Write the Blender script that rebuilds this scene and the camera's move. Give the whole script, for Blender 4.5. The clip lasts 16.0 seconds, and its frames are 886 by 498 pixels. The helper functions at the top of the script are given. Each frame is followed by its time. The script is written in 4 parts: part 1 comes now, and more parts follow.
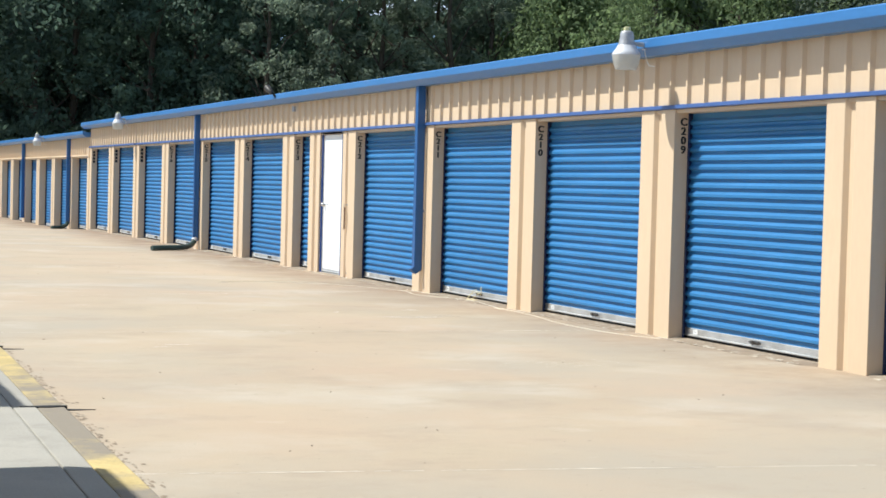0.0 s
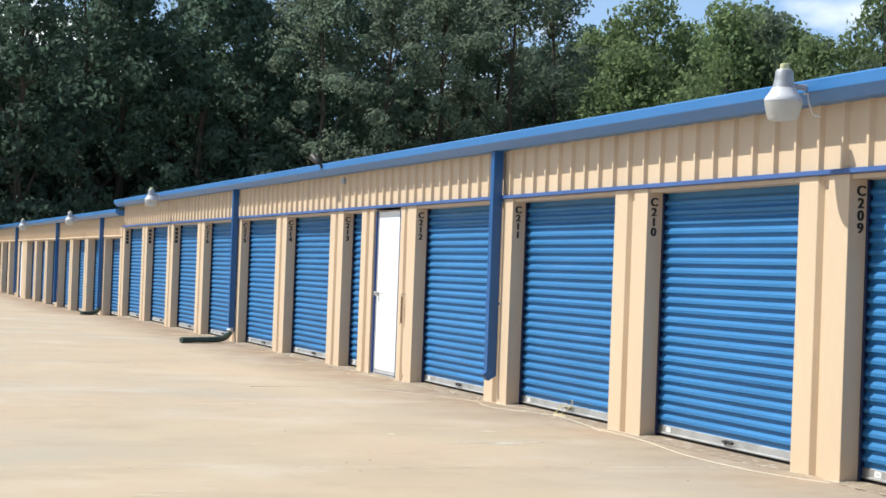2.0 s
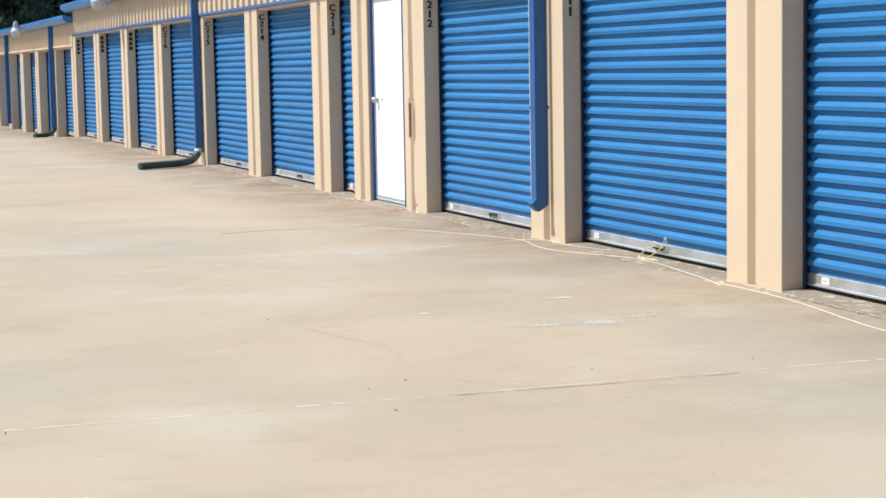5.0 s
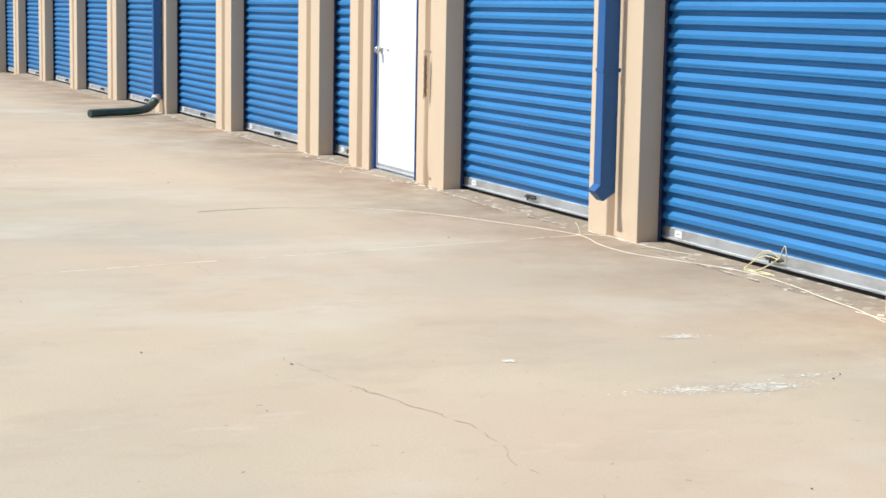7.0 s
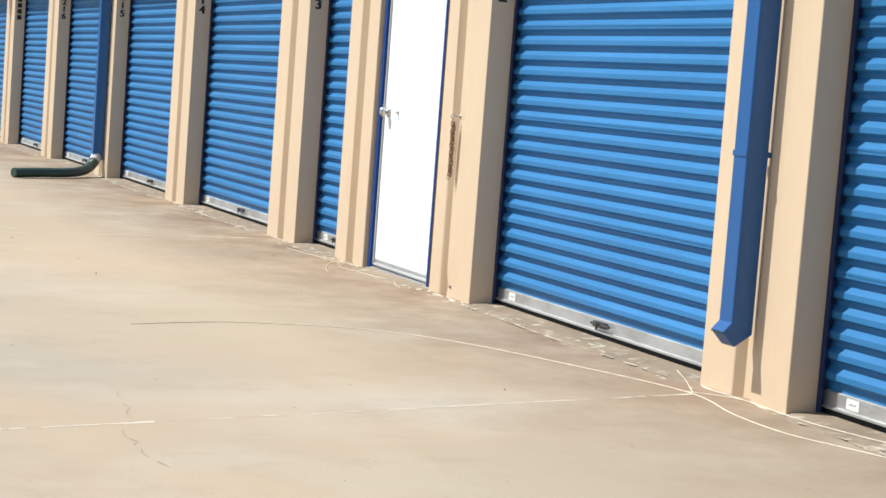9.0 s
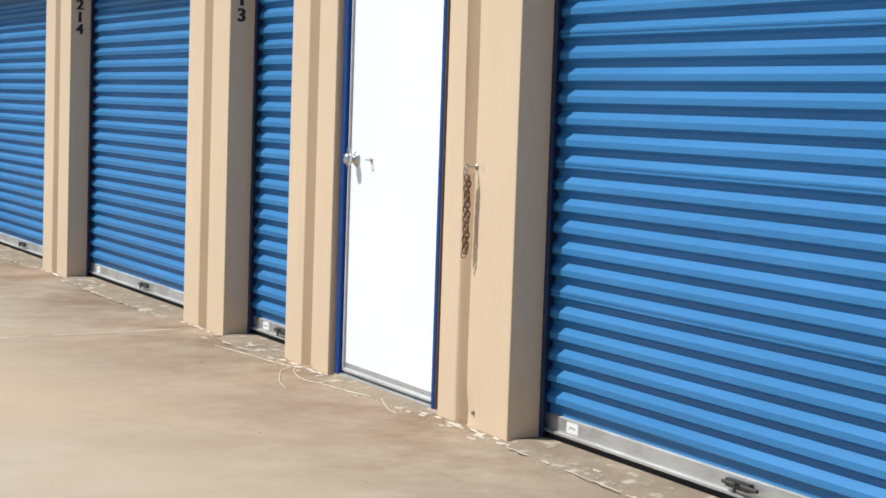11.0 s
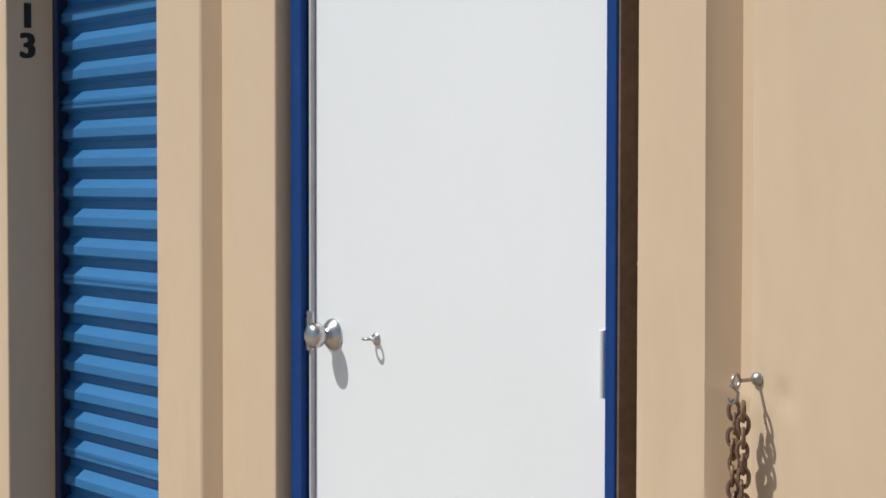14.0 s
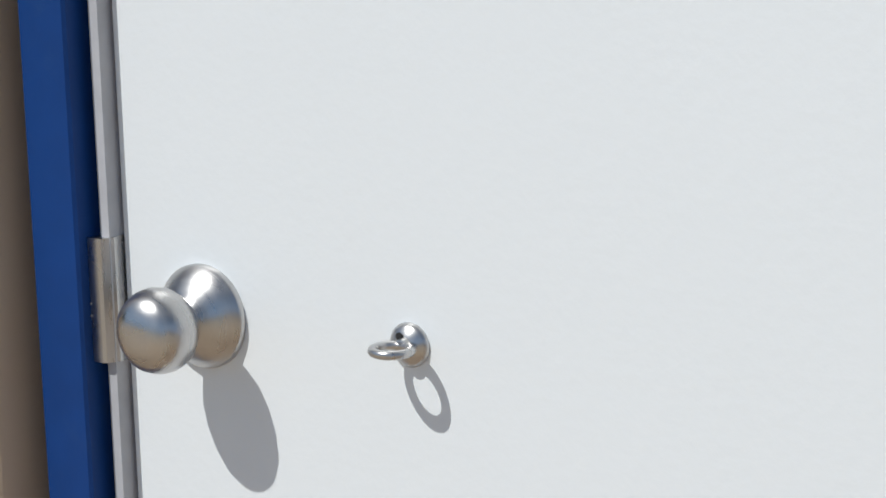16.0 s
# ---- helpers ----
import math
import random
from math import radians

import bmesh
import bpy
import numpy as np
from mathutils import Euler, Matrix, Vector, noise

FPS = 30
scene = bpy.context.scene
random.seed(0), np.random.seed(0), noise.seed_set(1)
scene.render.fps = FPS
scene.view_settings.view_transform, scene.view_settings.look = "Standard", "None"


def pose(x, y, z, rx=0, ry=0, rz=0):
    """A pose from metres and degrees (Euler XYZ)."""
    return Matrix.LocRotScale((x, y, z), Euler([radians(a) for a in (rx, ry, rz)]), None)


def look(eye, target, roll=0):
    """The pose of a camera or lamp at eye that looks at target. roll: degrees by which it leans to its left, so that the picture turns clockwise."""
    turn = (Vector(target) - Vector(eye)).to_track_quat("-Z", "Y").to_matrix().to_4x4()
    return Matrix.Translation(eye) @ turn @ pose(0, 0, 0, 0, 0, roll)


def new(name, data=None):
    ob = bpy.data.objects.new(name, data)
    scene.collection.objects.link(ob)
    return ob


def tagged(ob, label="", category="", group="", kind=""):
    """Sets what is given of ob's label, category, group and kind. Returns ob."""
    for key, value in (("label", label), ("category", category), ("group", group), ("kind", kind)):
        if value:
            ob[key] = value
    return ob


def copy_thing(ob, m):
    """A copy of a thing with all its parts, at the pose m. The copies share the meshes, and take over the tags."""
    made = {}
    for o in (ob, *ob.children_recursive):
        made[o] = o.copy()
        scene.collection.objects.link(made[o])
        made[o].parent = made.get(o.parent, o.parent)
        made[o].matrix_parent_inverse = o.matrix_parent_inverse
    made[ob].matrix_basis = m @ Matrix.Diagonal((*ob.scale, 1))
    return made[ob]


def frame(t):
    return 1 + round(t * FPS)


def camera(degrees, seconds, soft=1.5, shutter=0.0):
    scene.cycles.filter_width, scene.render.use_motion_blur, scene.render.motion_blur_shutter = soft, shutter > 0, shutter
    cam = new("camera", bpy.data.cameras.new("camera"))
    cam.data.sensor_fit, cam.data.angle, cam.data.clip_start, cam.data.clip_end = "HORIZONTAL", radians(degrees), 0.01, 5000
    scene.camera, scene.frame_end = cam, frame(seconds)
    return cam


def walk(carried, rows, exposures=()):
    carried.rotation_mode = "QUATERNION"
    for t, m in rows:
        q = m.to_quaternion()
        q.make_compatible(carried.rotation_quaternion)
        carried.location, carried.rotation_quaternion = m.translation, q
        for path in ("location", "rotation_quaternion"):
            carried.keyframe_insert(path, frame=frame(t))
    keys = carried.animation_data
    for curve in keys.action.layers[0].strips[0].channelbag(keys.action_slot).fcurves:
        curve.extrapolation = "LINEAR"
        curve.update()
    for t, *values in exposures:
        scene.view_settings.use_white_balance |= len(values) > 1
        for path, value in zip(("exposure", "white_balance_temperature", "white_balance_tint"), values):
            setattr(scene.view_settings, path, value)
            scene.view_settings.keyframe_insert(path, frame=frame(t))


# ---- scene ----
cam = camera(27.9, 16.0, soft=1.6)
PATH = [
    (0, (-7.438, -23.876, 1.291), (-6.732, -22.006, 1.221), 1.5),
    (0.5, (-6.964, -22.872, 1.305), (-6.329, -20.976, 1.256), 1.4),
    (1, (-6.654, -21.877, 1.298), (-6.057, -19.968, 1.288), 1.8),
    (1.5, (-6.523, -21.063, 1.271), (-5.9, -19.162, 1.303), 2.4),
    (2, (-6.294, -20.068, 1.286), (-5.646, -18.176, 1.311), 2.1),
    (2.5, (-6.104, -19.235, 1.364), (-5.438, -17.351, 1.294), 1.2),
    (3, (-5.897, -18.598, 1.383), (-5.23, -16.72, 1.223), -0.2),
    (3.5, (-5.627, -17.878, 1.336), (-4.969, -16.0, 1.134), -1.2),
    (4, (-5.407, -17.139, 1.298), (-4.757, -15.258, 1.093), -1.5),
    (6.5, (-4.902, -13.444, 1.322), (-4.19, -11.59, 1.085), 0.5),
    (7, (-4.785, -12.838, 1.322), (-4.057, -10.994, 1.055), 1.0),
    (7.5, (-4.489, -11.99, 1.25), (-3.76, -10.147, 0.989), 1.9),
    (8, (-4.328, -11.248, 1.239), (-3.584, -9.407, 1.0), 2.8),
    (8.5, (-4.159, -10.446, 1.225), (-3.397, -8.609, 1.012), 3.6),
    (9, (-3.942, -9.473, 1.144), (-3.156, -7.642, 0.967), 4.3),
    (11.5, (-3.168, -5.899, 1.264), (-2.211, -4.15, 1.108), 1.2),
    (12, (-3.097, -5.332, 1.301), (-2.09, -3.61, 1.147), 1.0),
    (12.5, (-2.795, -4.344, 1.334), (-1.75, -2.646, 1.175), 0.6),
    (13, (-2.619, -3.673, 1.372), (-1.518, -2.01, 1.221), 0.4),
    (13.5, (-2.38, -2.897, 1.226), (-1.189, -1.291, 1.166), 2.3),
    (14, (-1.971, -2.222, 1.296), (-0.767, -0.626, 1.223), 0.1),
    (14.5, (-1.794, -1.65, 1.352), (-0.526, -0.113, 1.174), 0.3),
    (15, (-1.527, -0.996, 1.329), (-0.156, 0.43, 1.037), 0.9),
    (15.5, (-1.219, -0.422, 1.273), (0.279, 0.858, 0.928), -3.2),
    (16, (-0.776, 0.114, 1.258), (0.862, 1.183, 0.841), -0.9),
]
EXPOSURES = [(0, 0.31, 6300, 6), (1, 0.30, 6330, 6), (1.5, 0.28, 6350, 6.5), (2, 0.26, 6380, 7), (2.5, 0.31, 6230, 6.5), (3, 0.18, 6150, 6.5), (3.5, 0.08, 6150, 6.5), (4, 0.21, 6130, 6.5), (6.5, 0.19, 6050, 6.5), (7, 0.25, 6050, 6.5),
             (8, 0.14, 6130, 6), (9, 0.20, 6330, 6.5), (11.5, -0.27, 6250, 7.5), (12, -0.60, 6230, 7.5), (12.5, -0.80, 6300, 8.5), (13, -0.88, 6500, 9), (13.5, -0.66, 6450, 9.5), (14, -0.53, 6400, 9), (14.5, -0.73, 6200, 8), (15, -0.57, 6230, 8), (16, -0.55, 6210, 7.5)]
walk(cam, [(t, look(eye, target, roll)) for t, eye, target, roll in PATH], EXPOSURES)

# ---- sky and sun ----
SUN = Vector((-0.518, 0.304, 0.799)).normalized()
world = bpy.data.worlds.new("sky")
scene.world = world
world.use_nodes = True
wn, wl = world.node_tree.nodes, world.node_tree.links
wn.clear()
w_out = wn.new("ShaderNodeOutputWorld")
w_bg = wn.new("ShaderNodeBackground")
w_sky = wn.new("ShaderNodeTexSky")
w_sky.sky_type, w_sky.sun_disc = "NISHITA", False
w_sky.sun_elevation = math.asin(SUN.z)
w_sky.sun_rotation = math.atan2(SUN.x, SUN.y)
w_sky.air_density, w_sky.dust_density, w_sky.ozone_density = 1.0, 0.9, 1.0
w_co = wn.new("ShaderNodeTexCoord")
w_map = wn.new("ShaderNodeMapping")
w_map.inputs["Scale"].default_value = (1.0, 1.0, 2.6)
w_map.inputs["Location"].default_value = (0.35, 0.2, 0.0)
w_noise = wn.new("ShaderNodeTexNoise")
w_noise.inputs["Scale"].default_value, w_noise.inputs["Detail"].default_value = 5.0, 7.0
w_ramp = wn.new("ShaderNodeValToRGB")
w_ramp.color_ramp.elements[0].position, w_ramp.color_ramp.elements[1].position = 0.55, 0.65
w_mix = wn.new("ShaderNodeMixRGB")
w_mix.inputs["Color2"].default_value = (15.0, 15.3, 15.6, 1)
wl.new(w_co.outputs["Generated"], w_map.inputs["Vector"])
wl.new(w_map.outputs["Vector"], w_noise.inputs["Vector"])
wl.new(w_noise.outputs["Fac"], w_ramp.inputs["Fac"])
wl.new(w_ramp.outputs["Color"], w_mix.inputs["Fac"])
w_sep = wn.new("ShaderNodeSeparateXYZ")
w_low = wn.new("ShaderNodeMapRange")
w_low.inputs["From Min"].default_value, w_low.inputs["From Max"].default_value = 0.0, 0.6
w_low.inputs["To Min"].default_value, w_low.inputs["To Max"].default_value = 1.0, 0.0
w_haze = wn.new("ShaderNodeMixRGB")
w_haze.inputs["Color2"].default_value = (5.2, 8.0, 12.6, 1)
wl.new(w_co.outputs["Generated"], w_sep.inputs["Vector"])
wl.new(w_sep.outputs["Z"], w_low.inputs["Value"])
wl.new(w_low.outputs["Result"], w_haze.inputs["Fac"])
wl.new(w_sky.outputs["Color"], w_haze.inputs["Color1"])
wl.new(w_haze.outputs["Color"], w_mix.inputs["Color1"])
wl.new(w_mix.outputs["Color"], w_bg.inputs["Color"])
wl.new(w_bg.outputs["Background"], w_out.inputs["Surface"])
w_bg.inputs["Strength"].default_value = 0.072
sun_data = bpy.data.lights.new("sun", "SUN")
sun_data.energy, sun_data.angle, sun_data.color = 5.0, radians(0.53), (1.0, 0.965, 0.915)
sun_lamp = new("sun", sun_data)
sun_lamp.matrix_world = look((-30, 22, 55), Vector((-30, 22, 55)) - SUN)


# ---- materials ----
def material(name, color, rough=0.6, metal=0.0, vary=0.12, scale=3.0, bump=0.05, bump_scale=60.0, spots=None, spot_scale=1.2,
             spot_low=0.55, spot_high=0.72, per=0.0, stretch=(1, 1, 1), translucent=0.0, coat=0.0):
    """A paint or mineral surface: colour with broad and fine variation, optional stains, fine relief."""
    m = bpy.data.materials.new(name)
    m.use_nodes = True
    nt = m.node_tree
    n, l = nt.nodes, nt.links
    b = n["Principled BSDF"]
    co = n.new("ShaderNodeTexCoord")
    mp = n.new("ShaderNodeMapping")
    mp.inputs["Scale"].default_value = stretch
    l.new(co.outputs["Object"], mp.inputs["Vector"])
    broad = n.new("ShaderNodeTexNoise")
    broad.inputs["Scale"].default_value, broad.inputs["Detail"].default_value = scale, 6.0
    l.new(mp.outputs["Vector"], broad.inputs["Vector"])
    fine = n.new("ShaderNodeTexNoise")
    fine.inputs["Scale"].default_value, fine.inputs["Detail"].default_value = bump_scale, 4.0
    l.new(mp.outputs["Vector"], fine.inputs["Vector"])
    ramp = n.new("ShaderNodeValToRGB")
    e = ramp.color_ramp.elements
    e[0].position, e[1].position = 0.3, 0.7
    e[0].color = (*[c * (1 - vary) for c in color], 1)
    e[1].color = (*[min(1, c * (1 + vary)) for c in color], 1)
    l.new(broad.outputs["Fac"], ramp.inputs["Fac"])
    col = ramp.outputs["Color"]
    grain = n.new("ShaderNodeMixRGB")
    grain.blend_type, grain.inputs["Fac"].default_value = "OVERLAY", min(1.0, vary * 1.6)
    l.new(col, grain.inputs["Color1"])
    l.new(fine.outputs["Fac"], grain.inputs["Color2"])
    col = grain.outputs["Color"]
    if spots:
        sn = n.new("ShaderNodeTexNoise")
        sn.inputs["Scale"].default_value, sn.inputs["Detail"].default_value, sn.inputs["Roughness"].default_value = spot_scale, 9.0, 0.62
        l.new(mp.outputs["Vector"], sn.inputs["Vector"])
        sr = n.new("ShaderNodeMapRange")
        sr.inputs["From Min"].default_value, sr.inputs["From Max"].default_value = spot_low, spot_high
        l.new(sn.outputs["Fac"], sr.inputs["Value"])
        sm = n.new("ShaderNodeMixRGB")
        sm.inputs["Color2"].default_value = (*spots, 1)
        l.new(sr.outputs["Result"], sm.inputs["Fac"])
        l.new(col, sm.inputs["Color1"])
        col = sm.outputs["Color"]
    if per:
        oi = n.new("ShaderNodeObjectInfo")
        geo = n.new("ShaderNodeNewGeometry")
        ad = n.new("ShaderNodeMath")
        ad.operation = "ADD"
        l.new(oi.outputs["Random"], ad.inputs[0])
        l.new(geo.outputs["Random Per Island"], ad.inputs[1])
        mr = n.new("ShaderNodeMapRange")
        mr.inputs["From Max"].default_value = 2.0
        mr.inputs["To Min"].default_value, mr.inputs["To Max"].default_value = 1 - per, 1 + per
        l.new(ad.outputs[0], mr.inputs["Value"])
        hs = n.new("ShaderNodeHueSaturation")
        l.new(mr.outputs["Result"], hs.inputs["Value"])
        l.new(col, hs.inputs["Color"])
        col = hs.outputs["Color"]
    l.new(col, b.inputs["Base Color"])
    rr = n.new("ShaderNodeMapRange")
    rr.inputs["To Min"].default_value, rr.inputs["To Max"].default_value = max(0.03, rough - 0.1), min(1, rough + 0.1)
    l.new(broad.outputs["Fac"], rr.inputs["Value"])
    l.new(rr.outputs["Result"], b.inputs["Roughness"])
    b.inputs["Metallic"].default_value = metal
    b.inputs["Coat Weight"].default_value = coat
    if bump:
        bp = n.new("ShaderNodeBump")
        bp.inputs["Strength"].default_value, bp.inputs["Distance"].default_value = bump, 0.01
        l.new(fine.outputs["Fac"], bp.inputs["Height"])
        l.new(bp.outputs["Normal"], b.inputs["Normal"])
    if translucent:
        tr = n.new("ShaderNodeBsdfTranslucent")
        l.new(col, tr.inputs["Color"])
        mx = n.new("ShaderNodeMixShader")
        mx.inputs["Fac"].default_value = translucent
        l.new(b.outputs["BSDF"], mx.inputs[1])
        l.new(tr.outputs["BSDF"], mx.inputs[2])
        l.new(mx.outputs["Shader"], n["Material Output"].inputs["Surface"])
    return m


def concrete_material():
    """Tan broom-finished concrete: clay-red and grey patches, dark traffic stains, chalky scuffs, tiny specks."""
    m = material("tan_concrete", (0.440, 0.357, 0.252), 0.85, vary=0.10, scale=0.45, bump=0.03, bump_scale=110)
    n, l = m.node_tree.nodes, m.node_tree.links
    b = n["Principled BSDF"]
    col = b.inputs["Base Color"].links[0].from_socket
    geo = n.new("ShaderNodeNewGeometry")

    def layer(col, scale, low, high, tint, amount, stretch=(1, 1, 1), detail=8.0, rough=0.6, shift=0.0):
        mp = n.new("ShaderNodeMapping")
        mp.inputs["Scale"].default_value, mp.inputs["Location"].default_value = stretch, (shift, shift * 0.7, 0)
        l.new(geo.outputs["Position"], mp.inputs["Vector"])
        t = n.new("ShaderNodeTexNoise")
        t.inputs["Scale"].default_value, t.inputs["Detail"].default_value, t.inputs["Roughness"].default_value = scale, detail, rough
        l.new(mp.outputs["Vector"], t.inputs["Vector"])
        r = n.new("ShaderNodeMapRange")
        r.inputs["From Min"].default_value, r.inputs["From Max"].default_value, r.inputs["To Max"].default_value = low, high, amount
        l.new(t.outputs["Fac"], r.inputs["Value"])
        mx = n.new("ShaderNodeMixRGB")
        mx.inputs["Color2"].default_value = (*tint, 1)
        l.new(r.outputs["Result"], mx.inputs["Fac"])
        l.new(col, mx.inputs["Color1"])
        return mx.outputs["Color"]

    col = layer(col, 0.33, 0.42, 0.64, (0.45, 0.338, 0.24), 0.8, shift=3.0)
    col = layer(col, 0.28, 0.47, 0.64, (0.385, 0.335, 0.262), 0.85, shift=11.0)
    col = layer(col, 0.62, 0.52, 0.70, (0.50, 0.445, 0.36), 0.75, detail=6, rough=0.55, shift=71.0)
    col = layer(col, 0.45, 0.50, 0.66, (0.455, 0.347, 0.242), 0.5, detail=6, rough=0.55, shift=83.0)
    col = layer(col, 1.0, 0.52, 0.70, (0.33, 0.26, 0.19), 0.55, (0.8, 1.1, 1), detail=10, rough=0.68, shift=21.0)
    col = layer(col, 3.1, 0.55, 0.72, (0.35, 0.275, 0.20), 0.45, (0.8, 1.2, 1), detail=10, rough=0.7, shift=37.0)
    col = layer(col, 1.4, 0.60, 0.74, (0.56, 0.49, 0.395), 0.65, (0.8, 1.4, 1), detail=13, rough=0.75, shift=51.0)
    col = layer(col, 7.0, 0.64, 0.74, (0.27, 0.21, 0.15), 0.4, detail=8, rough=0.7, shift=61.0)
    col = layer(col, 22.0, 0.72, 0.76, (0.10, 0.085, 0.07), 0.55, detail=2, shift=5.0)
    col = layer(col, 120.0, 0.5, 0.8, (0.30, 0.25, 0.19), 0.4, detail=3, shift=7.0)
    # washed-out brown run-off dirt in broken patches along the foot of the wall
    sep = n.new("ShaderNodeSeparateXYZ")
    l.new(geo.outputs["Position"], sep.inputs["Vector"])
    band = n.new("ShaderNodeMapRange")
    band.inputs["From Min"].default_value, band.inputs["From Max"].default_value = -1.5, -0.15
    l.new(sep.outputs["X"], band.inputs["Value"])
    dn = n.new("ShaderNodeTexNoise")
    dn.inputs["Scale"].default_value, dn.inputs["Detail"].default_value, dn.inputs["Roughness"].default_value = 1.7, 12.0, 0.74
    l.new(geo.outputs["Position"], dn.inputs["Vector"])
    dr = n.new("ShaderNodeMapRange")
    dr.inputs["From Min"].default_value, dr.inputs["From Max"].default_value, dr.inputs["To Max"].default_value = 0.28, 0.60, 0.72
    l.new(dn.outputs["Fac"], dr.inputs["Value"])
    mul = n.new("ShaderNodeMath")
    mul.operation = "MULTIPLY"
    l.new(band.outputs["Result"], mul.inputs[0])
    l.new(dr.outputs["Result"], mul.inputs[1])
    # strength rises along y, doubling from -6 m to the white door
    by_door = n.new("ShaderNodeMapRange")
    by_door.inputs["From Min"].default_value, by_door.inputs["From Max"].default_value, by_door.inputs["To Min"].default_value, by_door.inputs["To Max"].default_value = -6.0, -0.5, 0.75, 1.5
    l.new(sep.outputs["Y"], by_door.inputs["Value"])
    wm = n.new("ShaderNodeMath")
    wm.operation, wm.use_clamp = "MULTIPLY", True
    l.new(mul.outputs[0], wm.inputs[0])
    l.new(by_door.outputs["Result"], wm.inputs[1])
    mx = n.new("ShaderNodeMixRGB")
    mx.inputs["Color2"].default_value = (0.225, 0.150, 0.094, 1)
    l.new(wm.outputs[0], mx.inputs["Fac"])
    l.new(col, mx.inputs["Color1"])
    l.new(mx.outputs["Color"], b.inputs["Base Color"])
    return m


def door_metal(name, color):
    """Painted sheet steel of the roll-up curtains: slightly chalked, with faint streaks of dust."""
    return material(name, color, 0.42, vary=0.07, scale=1.6, bump=0.03, bump_scale=40, spots=tuple(c * 1.12 + 0.01 for c in color), spot_scale=3.0,
                    spot_low=0.52, spot_high=0.75, per=0.05, stretch=(1, 0.4, 3))


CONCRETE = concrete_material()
WALK_CONCRETE = material("grey_walk_concrete", (0.37, 0.345, 0.295), 0.85, vary=0.12, scale=1.2, bump=0.2, bump_scale=90, spots=(0.3, 0.28, 0.24), spot_scale=2.0)
APRON = material("weathered_cement", (0.27, 0.208, 0.145), 0.9, vary=0.2, scale=3.0, bump=0.5, bump_scale=50, spots=(0.52, 0.46, 0.365), spot_scale=9.0, spot_low=0.55, spot_high=0.66)
MORTAR = material("white_cement_crumbs", (0.70, 0.66, 0.57), 0.95, vary=0.15, scale=9.0, bump=0.6, bump_scale=120)
BEIGE = material("beige_painted_steel", (0.665, 0.51, 0.345), 0.5, vary=0.035, scale=1.4, bump=0.04, bump_scale=25, spots=(0.55, 0.41, 0.275), spot_scale=2.2,
                 spot_low=0.6, spot_high=0.9, stretch=(1, 1, 0.35), per=0.02)
BLUE_DOOR = door_metal("blue_curtain_steel", (0.037, 0.178, 0.395))
BLUE_DOOR.node_tree.nodes["Principled BSDF"].inputs["Specular IOR Level"].default_value = 0.28
BLUE_TRIM = material("blue_trim_steel", (0.045, 0.185, 0.45), 0.38, vary=0.06, scale=2.0, bump=0.03, bump_scale=30, spots=(0.09, 0.2, 0.45), spot_scale=2.5, spot_low=0.58, spot_high=0.8, stretch=(1, 0.3, 1))
TRIM_LINE = material("faded_blue_trim", (0.05, 0.11, 0.30), 0.5, vary=0.1, scale=3.0, stretch=(1, 0.3, 1))
SPOUT = material("blue_enamelled_downspout", (0.016, 0.098, 0.29), 0.42, vary=0.07, scale=3.0, bump=0.04, bump_scale=30, spots=(0.026, 0.11, 0.33), spot_scale=3.0, spot_low=0.58, spot_high=0.8, stretch=(1, 1, 0.3))
# navy taken near black: the colour carries the shade beside the jamb
GUIDE = material("shade_dark_guide_steel", (0.006, 0.022, 0.085), 0.6, vary=0.15, scale=5.0, bump=0.05, bump_scale=40)
BLUE_FRAME = material("dark_blue_gloss_enamel", (0.005, 0.045, 0.20), 0.5, vary=0.08, scale=4.0, bump=0.06, bump_scale=35, spots=(0.018, 0.065, 0.2), spot_scale=7.0, spot_low=0.64, spot_high=0.8)
BLUE_FRAME.node_tree.nodes["Principled BSDF"].inputs["Specular IOR Level"].default_value = 0.25
WHITE = material("white_door_enamel", (0.845, 0.875, 0.885), 0.42, vary=0.015, scale=1.5, bump=0.035, bump_scale=140, spots=(0.81, 0.835, 0.845), spot_scale=1.8, spot_low=0.55, spot_high=0.85)
ALU = material("mill_aluminium", (0.62, 0.62, 0.60), 0.42, metal=0.75, vary=0.12, scale=5.0, bump=0.05, bump_scale=60, spots=(0.42, 0.41, 0.38), spot_scale=6.0, stretch=(1, 0.3, 1))
SATIN = material("satin_nickel", (0.56, 0.55, 0.54), 0.29, metal=1.0, vary=0.04, scale=30.0, bump=0.02, bump_scale=300, stretch=(8, 1, 1))
STEEL = material("dull_zinc_steel", (0.42, 0.41, 0.39), 0.4, metal=0.9, vary=0.2, scale=20.0, bump=0.1, bump_scale=150)
RUST = material("rusty_chain_steel", (0.23, 0.14, 0.085), 0.55, metal=0.3, vary=0.35, scale=40.0, bump=0.3, bump_scale=250, spots=(0.14, 0.09, 0.06), spot_scale=30.0)
RUBBER = material("black_rubber_seal", (0.02, 0.019, 0.018), 0.85, vary=0.2, scale=12.0)
GREY_SEAL = material("grey_weatherstrip", (0.50, 0.50, 0.52), 0.6, vary=0.08, scale=10.0)
INK = material("black_stencil_paint", (0.018, 0.016, 0.015), 0.7, vary=0.25, scale=30.0, bump=0.1, bump_scale=120)
STICKER = material("white_paper_label", (0.78, 0.78, 0.76), 0.6, vary=0.04, scale=30.0)
